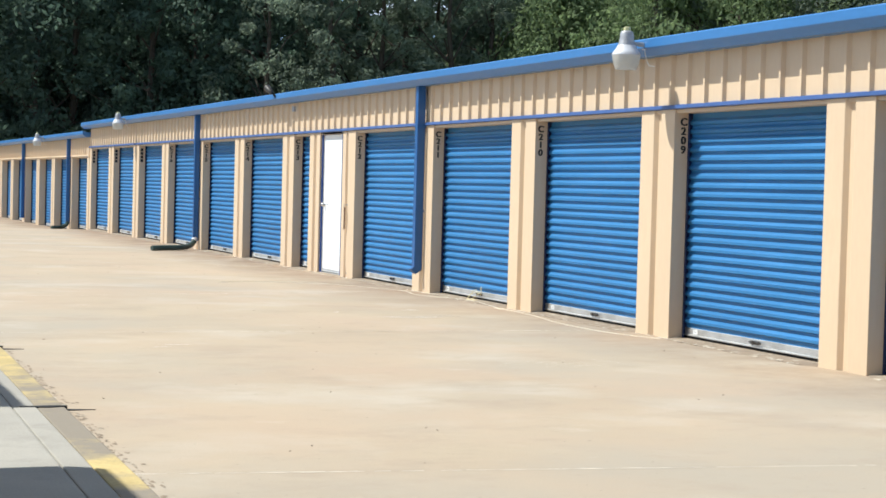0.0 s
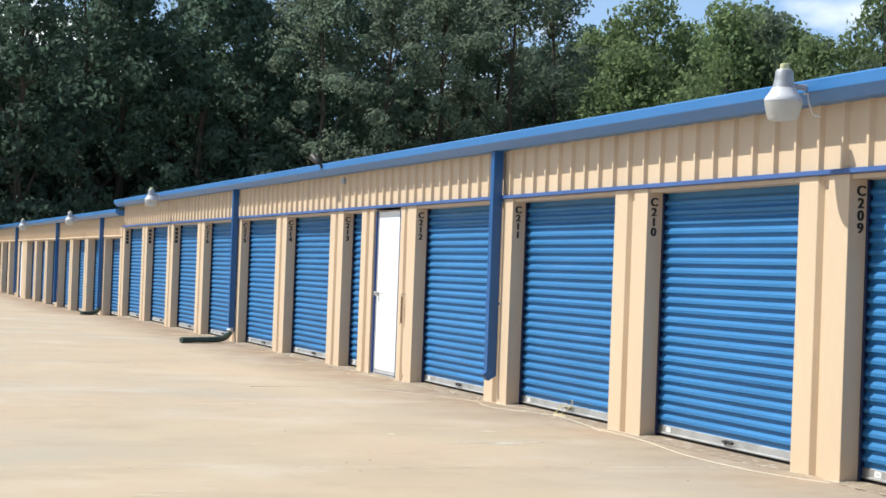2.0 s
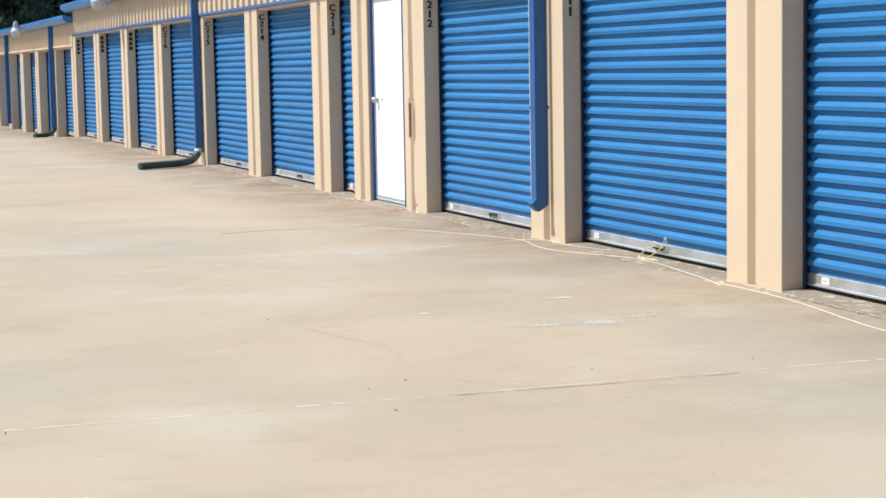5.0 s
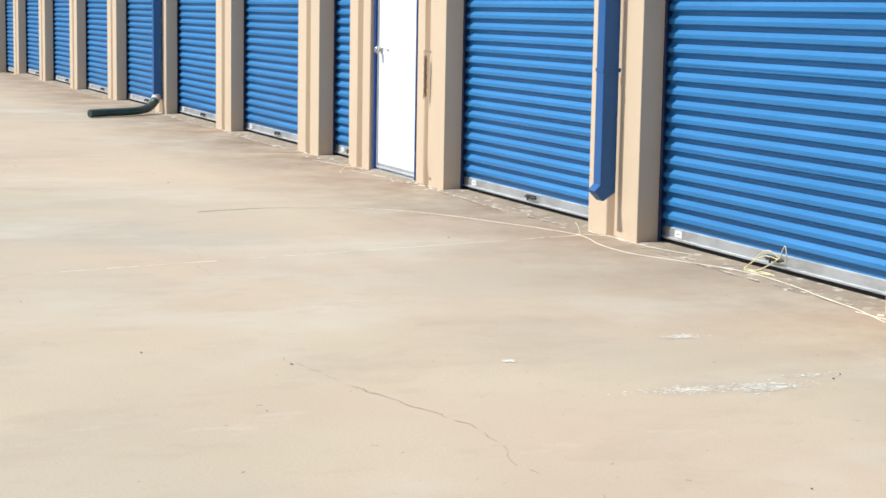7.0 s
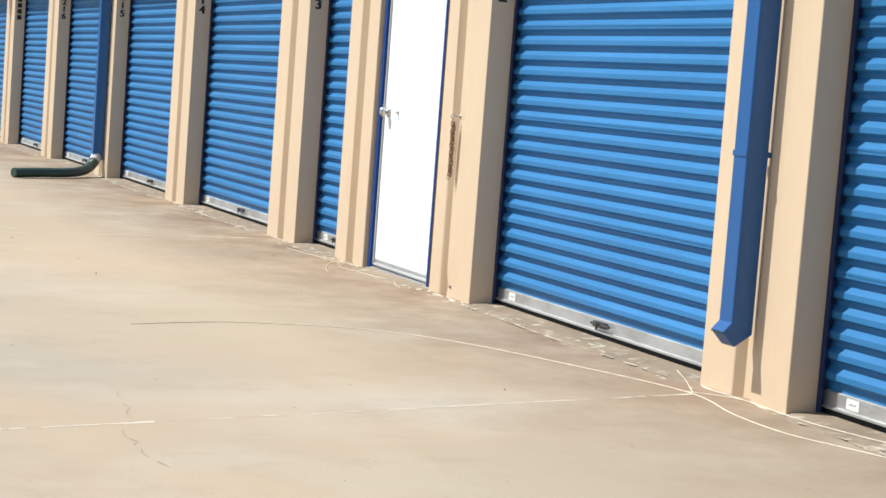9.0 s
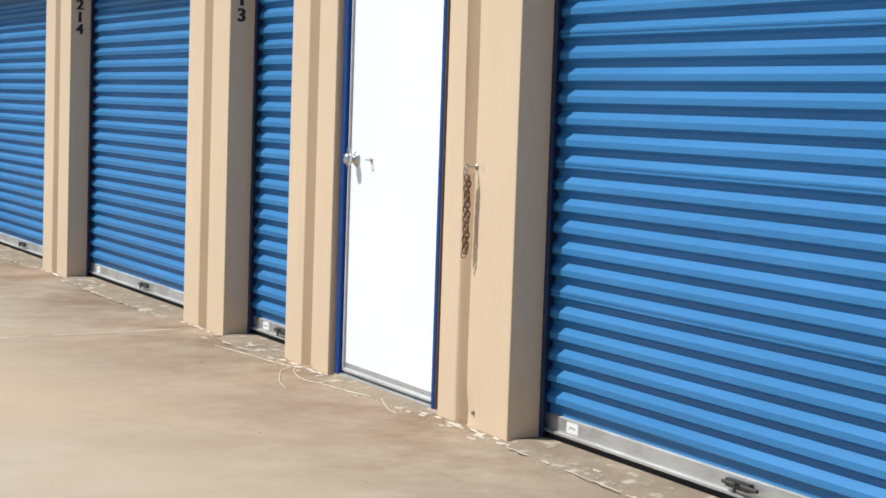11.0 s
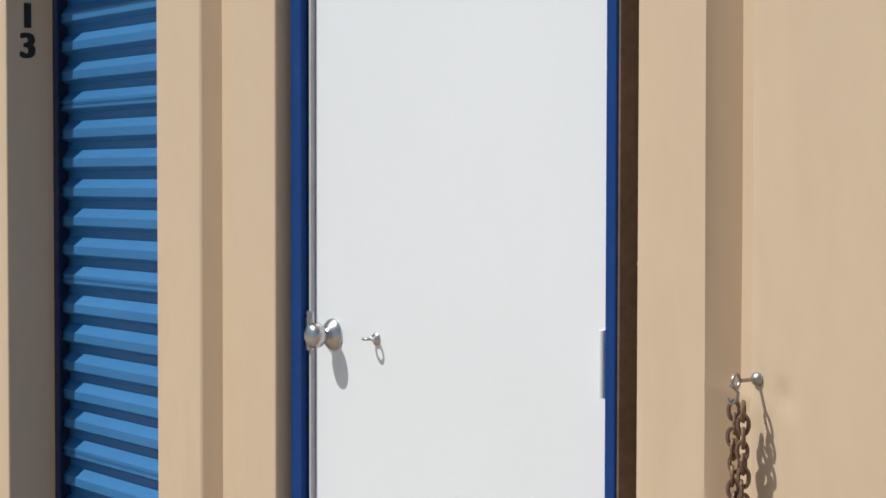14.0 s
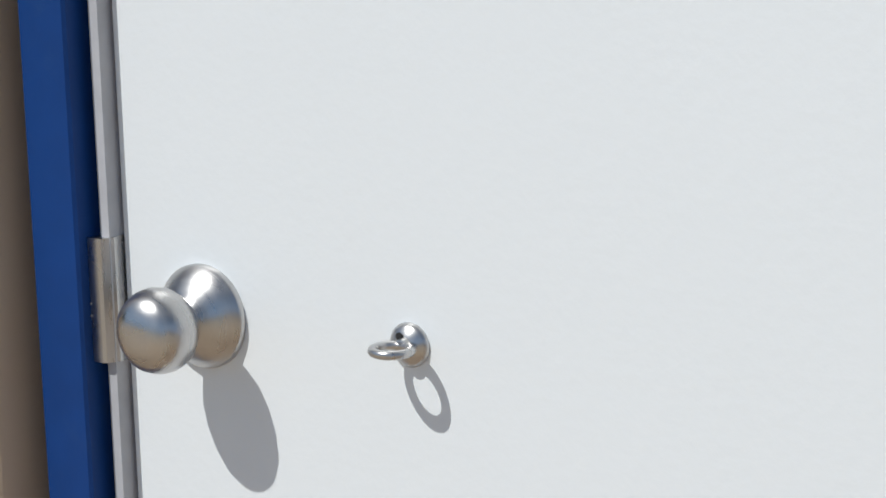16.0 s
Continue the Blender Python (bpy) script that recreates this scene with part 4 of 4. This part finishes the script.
def ribbon(pts, w, z, seed, wob=0.012, gaps=0.0):
    """A thin uneven strip lying on the ground: a crack or a scuffed joint filler."""
    r = random.Random(seed)
    bm, last = B(), None
    P = [Vector((*p, 0)) for p in pts]
    for j in range(len(P) - 1):
        d = P[j + 1] - P[j]
        s = Vector((-d.y, d.x, 0)).normalized()
        n = max(3, int(d.length / 0.05))
        for i in range(n):
            p = P[j] + d * i / n + s * r.uniform(-wob, wob)
            ww = w * r.uniform(0.25, 1.2)
            row = (bm.verts.new((p + s * ww).to_tuple()[:2] + (z,)), bm.verts.new((p - s * ww).to_tuple()[:2] + (z,)))
            if last and r.random() >= gaps:
                bm.faces.new((last[0], last[1], row[1], row[0]))
            last = row
    bmesh.ops.recalc_face_normals(bm, faces=bm.faces)
    return bm


def flat(name, bm, mat, label, category):
    ob = new(name, link_mesh(name, bm, mat))
    if ob.data.polygons[0].normal.z < 0:
        ob.data.flip_normals()
    return tagged(ob, label, category, kind="structure")


flat("crack", ribbon([(-2.915, -6.44), (-2.85, -6.72), (-2.80, -7.00), (-2.768, -7.208), (-2.72, -7.405), (-2.655, -7.596), (-2.638, -7.842), (-2.695, -8.187), (-2.62, -8.55), (-2.60, -8.95)], 0.0022, 0.0012, 2, 0.018, 0.42), CRACK, "thin dark crack in the concrete", "crack")
flat("crack", ribbon([(-2.51, -3.27), (-2.53, -3.55), (-2.556, -3.778), (-2.644, -4.045), (-2.65, -4.37), (-2.60, -4.56), (-2.66, -4.80)], 0.0020, 0.0012, 12, 0.018, 0.45), CRACK, "thin dark crack in the concrete", "crack")
flat("crack", ribbon([(-2.75, -9.0), (-1.97, -9.03), (-1.45, -9.035)], 0.0040, 0.0013, 13, 0.003, 0.15), CRACK, "dark open stretch of a slab joint", "crack")
MID = JOINTS[5:10]
for q, jt in enumerate(MID):
    run = [(-6.2 + 0.51 * i, joint_y(-6.2 + 0.51 * i, jt)) for i in range(13)]
    flat("joint_filler", ribbon(run, 0.0075, 0.0007, 20 + q, 0.0025, 0.22), FILLER, "chalky filler in a slab joint", "joint")
for q, xa, xb, sd in ((1, -1.4, -0.10, 3), (1, -4.9, -4.0, 4), (1, -3.6, -3.1, 10), (2, -3.1, -2.45, 5), (2, -1.5, -0.12, 6), (3, -1.3, -0.08, 7), (0, -5.8, -3.2, 8), (2, -2.25, -1.95, 9)):
    flat("joint_filler", ribbon([(x, joint_y(x, MID[q])) for x in (xa, (xa + xb) / 2, xb)], 0.0105, 0.0010, sd, 0.004, 0.25), FILLER, "chalky white filler in a slab joint", "joint")
for k in (-3, -2, -1, 0, 1, 2, 3):
    ya, yb = pier_y(k) - wide + 0.15, pier_y(k) - 0.10
    if k == 1:
        ya = 1.6
    flat("joint_filler", ribbon([(-0.075, ya), (-0.105, (ya + yb) / 2), (-0.080, yb)], 0.006, 0.0098, 60 + k, 0.006, 0.4), FILLER, "flaking chalky edge of a cement strip", "joint")
for q, (ya, yb) in enumerate([(pier_y(k) - 0.04, pier_y(k) + PIER + 0.03) for k in (-3, -2, -1, 1, 2, 3)] + [(pier_y(0) - 0.03, -0.10), (0.95, 1.52), (-0.10, 0.95)]):
    run = [(-0.013 - 0.010 * (i % 2), ya + (yb - ya) * i / 4) for i in range(5)]
    flat("mortar_line", ribbon(run, 0.010, 0.0016, 80 + q, 0.007, 0.25), MORTAR, "crumbling white cement line at the wall foot", "joint")
flecks, count = B(), 0
for cx, cy, sx, sy, n in ((-1.70, -7.40, 0.16, 0.05, 140), (-1.40, -7.44, 0.14, 0.06, 190), (-1.12, -7.31, 0.10, 0.03, 40), (-1.213, -6.473, 0.07, 0.035, 70), (-2.10, -6.745, 0.022, 0.02, 40), (-4.45, -10.14, 0.10, 0.02, 50), (-1.9, -11.9, 0.4, 0.2, 50), (-4.6, -10.3, 0.12, 0.03, 20)):
    for i in range(int(1.8 * n)):
        x, y, s = rng.gauss(cx, sx * 0.6), rng.gauss(cy, sy * 0.6), rng.uniform(0.002, 0.008)
        k = rng.randint(5, 7)
        t0 = rng.uniform(0, 6)
        vs = [flecks.verts.new((x + s * rng.uniform(0.6, 2.0) * math.cos(t0 + 6.283 * q / k), y + s * rng.uniform(0.3, 0.9) * math.sin(t0 + 6.283 * q / k), 0.0010 + 0.0000015 * count)) for q in range(k)]
        count += 1
        flecks.faces.new(vs)
tagged(new("chalky_scrape", link_mesh("chalky_scrape", flecks, MORTAR)), "chalky white scrape marks on the concrete", "scrape", kind="stuff")

# ---- kerbed walkway on the other side of the yard, and the unseen blocks added to shade it ----
walk_slab = thing("walkway", (-7.49, -25, 0), "raised pale concrete walkway with a worn yellow kerb", "walkway", kind="structure")
lean = 0.021


def kerb_run(u0, u1, y0, y1, z1, edge=0.012):
    """A length of the walkway whose outer line leans with the kerb; u is metres behind that line."""
    bm = box(B(), u0, u1, y0, y1, -0.10, z1, edge)
    for vtx in bm.verts:
        vtx.co.x += 1.655 + lean * (vtx.co.y - 14.33)
    return bm


part("slab", kerb_run(-3.9, -0.285, -15.0, 19.0, 0.024), WALK_CONCRETE, walk_slab)
gaps = (-15.0, 4.0, 7.7, 11.06, 14.62, 19.0)
for g0, g1 in zip(gaps, gaps[1:]):
    part("kerb_back", kerb_run(-0.28, -0.155, g0 + 0.02, g1 - 0.02, 0.022, 0.008), WALK_CONCRETE, walk_slab, "grey concrete kerb back")
    part("kerb", kerb_run(-0.15, 0.0, g0 + 0.02, g1 - 0.02, 0.020, 0.008), YELLOW, walk_slab, "worn yellow painted kerb")
for g in gaps[1:-1]:
    x = 1.655 + lean * (g - 14.33)
    # a dark wedge in each kerb gap, its tail reaching onto the yard
    part("gap_strip", prism(B(), [(x - 0.24, g - 0.016), (x - 0.10, g - 0.05), (x - 0.01, g - 0.03), (x + 0.015, g - 0.01), (x + 0.015, g + 0.01), (x - 0.01, g + 0.02), (x - 0.24, g + 0.016)], -0.05, 0.025, axis="z"), RUBBER, walk_slab, "dark strip in a kerb gap")
    part("dark_tail", prism(B(), [(x + 0.01, g - 0.045), (x + 0.17, g - 0.03), (x + 0.01, g + 0.02)], -0.02, 0.004, axis="z"), RUBBER, walk_slab, "dark tapered mark in front of a kerb gap")
# two added blocks out of view, eaves sized for the walkway shadows
for i, (a, b) in enumerate(((-40.0, -15.05), (-12.9, -9.6))):
    caster = thing("opposite_building", (-9.5, (a + b) / 2, 0), "unseen low beige block with a blue eave, added to shade the walkway", "building", kind="structure")
    h = (b - a) / 2
    part("wall", box(B(), -4.0, 0.85, -h, h, -0.1, 2.55), BEIGE, caster)
    part("roof", box(B(), -4.2, 1.66 - 0.06 * i, -h, h, 2.56, 2.80, 0.03), BLUE_TRIM, caster, "blue eave")


# dirt and broken paint gathered along the kerb
grit = random.Random(9)
kerb_dirt = B()
for i in range(320):
    y = grit.uniform(-18.5, -8.0)
    x = -7.49 + 1.655 + lean * (y + 25 - 14.33) + 0.012 + abs(grit.gauss(0, 0.035))
    k, t0, a, b = grit.randint(5, 7), grit.uniform(0, 6), grit.uniform(0.003, 0.016), grit.uniform(0.008, 0.045)
    kerb_dirt.faces.new([kerb_dirt.verts.new((x + a * grit.uniform(0.5, 1.2) * math.cos(t0 + 6.283 * q / k), y + b * grit.uniform(0.5, 1.2) * math.sin(t0 + 6.283 * q / k), 0.0010 + 0.000004 * i)) for q in range(k)])
tagged(new("kerb_dirt", link_mesh("kerb_dirt", kerb_dirt, APRON)), "brown grit and crumbs gathered along the kerb", "dirt", kind="stuff")


# ---- woods behind the row ----
def leaves_mesh(name, seed, height, radius, low, clumps, per, mat, size):
    """A crown as thousands of small bent leaves gathered in uneven clumps round an invisible branching."""
    r = np.random.RandomState(seed)
    cs = []
    while len(cs) < clumps:
        z = r.uniform(low, 1.0)
        s = (z - low) / (1 - low)
        rad = radius * (0.55 + 0.75 * math.sin(math.pi * min(1, s * 0.92 + 0.10))) * (1.0 - 0.62 * s ** 2.2)
        a, q = r.uniform(0, 2 * math.pi), math.sqrt(r.uniform(0.08, 1.0))
        wob = 1 + 0.35 * math.sin(3 * a + seed) * math.sin(5 * z + seed * 2)
        cs.append((rad * q * wob * math.cos(a), rad * q * wob * math.sin(a), z * height))
    cs = np.array(cs)
    rc = radius * r.uniform(0.16, 0.36, clumps)
    k = clumps * per
    idx = np.repeat(np.arange(clumps), per)
    d = r.normal(size=(k, 3))
    d /= np.linalg.norm(d, axis=1)[:, None]
    rr = rc[idx] * np.cbrt(r.uniform(0.1, 1.0, k))
    c = cs[idx] + d * rr[:, None] * np.array([1.0, 1.0, 0.75])
    nrm = d + r.normal(size=(k, 3)) * 0.42
    nrm /= np.linalg.norm(nrm, axis=1)[:, None]
    u = np.cross(nrm, r.normal(size=(k, 3)))
    u /= np.linalg.norm(u, axis=1)[:, None] + 1e-9
    v = np.cross(nrm, u)
    s = size * r.uniform(0.55, 1.35, k)[:, None]
    verts = np.stack([c - u * s, c + v * s * 0.5, c + u * s, c - v * s * 0.5], 1).reshape(-1, 3)
    me = bpy.data.meshes.new(name)
    me.vertices.add(4 * k)
    me.vertices.foreach_set("co", verts.astype(np.float32).ravel())
    me.loops.add(4 * k)
    me.loops.foreach_set("vertex_index", np.arange(4 * k, dtype=np.int32))
    me.polygons.add(k)
    me.polygons.foreach_set("loop_start", np.arange(0, 4 * k, 4, dtype=np.int32))
    me.polygons.foreach_set("loop_total", np.full(k, 4, dtype=np.int32))
    me.update(calc_edges=True)
    me.materials.append(mat)
    return me, cs


def make_tree(seed, height, radius, low, mat, label, clumps=70, per=125, size=0.17):
    r = random.Random(seed)
    t = thing("tree", (0, 0, -200), label, "tree", "trees of the wood")
    me, cs = leaves_mesh("crown", seed, height, radius, low, clumps, per, mat, size)
    bm = B()
    pts = [Vector((0, 0, -0.3))]
    for i in range(1, 9):
        pts.append(Vector((0.02 * height * r.uniform(-1, 1) * i / 8, 0.02 * height * r.uniform(-1, 1) * i / 8, height * 0.9 * i / 8)))
    base = 0.011 * height + 0.04
    tube(bm, pts, base, 9, False, [base * (1 - 0.9 * i / 8) + 0.012 for i in range(9)])
    trunk = part("trunk", bm, BARK, t, smooth=True)
    bm = B()
    for c in cs[::3]:
        c = Vector(c)
        f = max(0.12, (c.z - 0.22 * math.hypot(c.x, c.y) * 2) / height)
        s = Vector((0, 0, 0))
        i = min(7, int(f / 0.9 * 8))
        s = pts[max(1, i)]
        mid = (s + c) / 2 + Vector((0, 0, 0.04 * height * r.uniform(-0.3, 1)))
        q = base * 0.34 * (1 - 0.6 * s.z / height)
        tube(bm, [s, mid, c], q, 6, False, [q, q * 0.6, q * 0.2])
    part("branching", bm, BARK, t, smooth=True)
    crown = new("crown", me)
    crown.parent = t
    return t


TALL = "tall dark green broadleaf tree in the wood behind the storage row"
BRIGHT = "sunlit fresh green broadleaf tree behind the storage row"
PALE = "pale grey-green thin-crowned tree behind the storage row"
kinds = [make_tree(11, 19.0, 3.6, 0.10, LEAF_A, TALL, 110, 105, 0.165), make_tree(12, 17.5, 4.0, 0.08, LEAF_A, TALL, 110, 105, 0.165), make_tree(13, 18.0, 3.2, 0.14, LEAF_C, PALE, 90, 115, 0.135),
         make_tree(14, 13.0, 3.9, 0.04, LEAF_B, BRIGHT, 105, 120, 0.14), make_tree(15, 12.0, 4.2, 0.04, LEAF_B, BRIGHT, 105, 120, 0.14), make_tree(16, 13.5, 3.4, 0.08, LEAF_C, PALE, 85, 115, 0.13)]
spots = []
tr = random.Random(21)
for i in range(17):
    spots.append((tr.choice((0, 1, 0, 1, 2)), -14 + 3.1 * i + tr.uniform(-1, 1), 66 + tr.uniform(-2.5, 3) + 0.10 * i, tr.uniform(0.88, 1.06)))
for i in range(15):
    spots.append((tr.choice((0, 1, 2, 0)), -16 + 3.7 * i + tr.uniform(-1.2, 1.2), 73 + tr.uniform(-2, 3), tr.uniform(0.88, 1.04)))
for i in range(21):
    f = i / 20
    spots.append((tr.choice((3, 4, 3, 5, 4)), 28 + 29 * f + tr.uniform(-1.2, 1.2), 57 - 27 * f + tr.uniform(-2, 2), tr.uniform(0.85, 1.08)))
for i in range(15):
    f = i / 14
    spots.append((tr.choice((3, 4, 5, 4)), 33 + 35 * f + tr.uniform(-1.5, 1.5), 65 - 28 * f + tr.uniform(-2, 2), tr.uniform(0.92, 1.05)))
for i in range(12):
    f = i / 11
    spots.append((tr.choice((3, 4)), 31 + 22 * f + tr.uniform(-1, 1), 63 - 20 * f + tr.uniform(-2, 2), tr.uniform(0.9, 1.05)))
for x, y, s in ((15.5, 62.5, 0.86), (18.5, 61.0, 0.90), (21.6, 62.2, 0.92), (24.4, 60.4, 0.96), (27.0, 61.5, 0.94)):
    spots.append((2, x, y, s))
used = set()
for kind_i, x, y, s in spots:
    s *= 0.74 if kind_i < 3 and x > 28 else 1.0
    tall = s * (1.0 if kind_i < 3 else 1.18 if x < 42 else 1.02)
    m = pose(x, y, ground_z(y) - 0.15, 0, 0, tr.uniform(0, 360))
    if kind_i not in used:
        kinds[kind_i].matrix_basis = m
        kinds[kind_i].scale = (s, s, tall)
        used.add(kind_i)
    else:
        t = copy_thing(kinds[kind_i], m)
        t.scale = (s, s, tall)
for i, kd in enumerate(kinds):
    if i not in used:
        kd.location = (70 + 4 * i, 60, 0)
# dense undergrowth and the depth of the wood
me, _ = leaves_mesh("undergrowth", 31, 7.0, 4.0, 0.0, 60, 110, LEAF_A, 0.2)
shrubs = new("undergrowth", me)
shrubs.location = (0, 70, -0.3)
tagged(shrubs, "dark green undergrowth below the trees", "undergrowth", kind="stuff")
for i in range(26):
    o2 = new("undergrowth", me)
    f = i / 25
    x = -18 + 84 * f
    y = 71 if x < 20 else 71 - (x - 20) * 0.72
    o2.matrix_basis = pose(x, y + tr.uniform(-2, 4), -0.4, 0, 0, tr.uniform(0, 360)) @ Matrix.Diagonal((1.1, 1.1, tr.uniform(0.7, 1.3), 1))
    tagged(o2, "dark green undergrowth below the trees", "undergrowth", kind="stuff")

me2, _ = leaves_mesh("far_woods", 33, 13.5, 4.6, 0.0, 90, 60, LEAF_A, 0.34)
for i in range(20):
    o3 = new("far_woods", me2)
    o3.matrix_basis = pose(-24 + 4.1 * i, 82 - 0.12 * max(0, i - 10) ** 2 + tr.uniform(-2, 2), -0.4, 0, 0, tr.uniform(0, 360)) @ Matrix.Diagonal((1.0, 1.0, tr.uniform(0.85, 1.12), 1))
    tagged(o3, "dense dark green depth of the wood", "woods", kind="stuff")

# ---- slabs of the yard ----
for x0, x1 in zip(LANES, LANES[1:]):
    for j0, j1 in zip(JOINTS, JOINTS[1:]):
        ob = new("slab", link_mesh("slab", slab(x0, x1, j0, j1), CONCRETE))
        ob.parent = yard

post = thing("fence_post", (-0.25, 56.6, ground_z(56.6)), "short weathered wooden post at the end of the row", "post")
part("shaft", box(B(), -0.07, 0.07, -0.07, 0.07, -0.3, 0.95, 0.012), WALK_CONCRETE, post)
part("cap", prism(B(), [(-0.08, 0.95), (0.08, 0.95), (0.05, 1.0), (-0.05, 1.0)], -0.08, 0.08), WALK_CONCRETE, post)
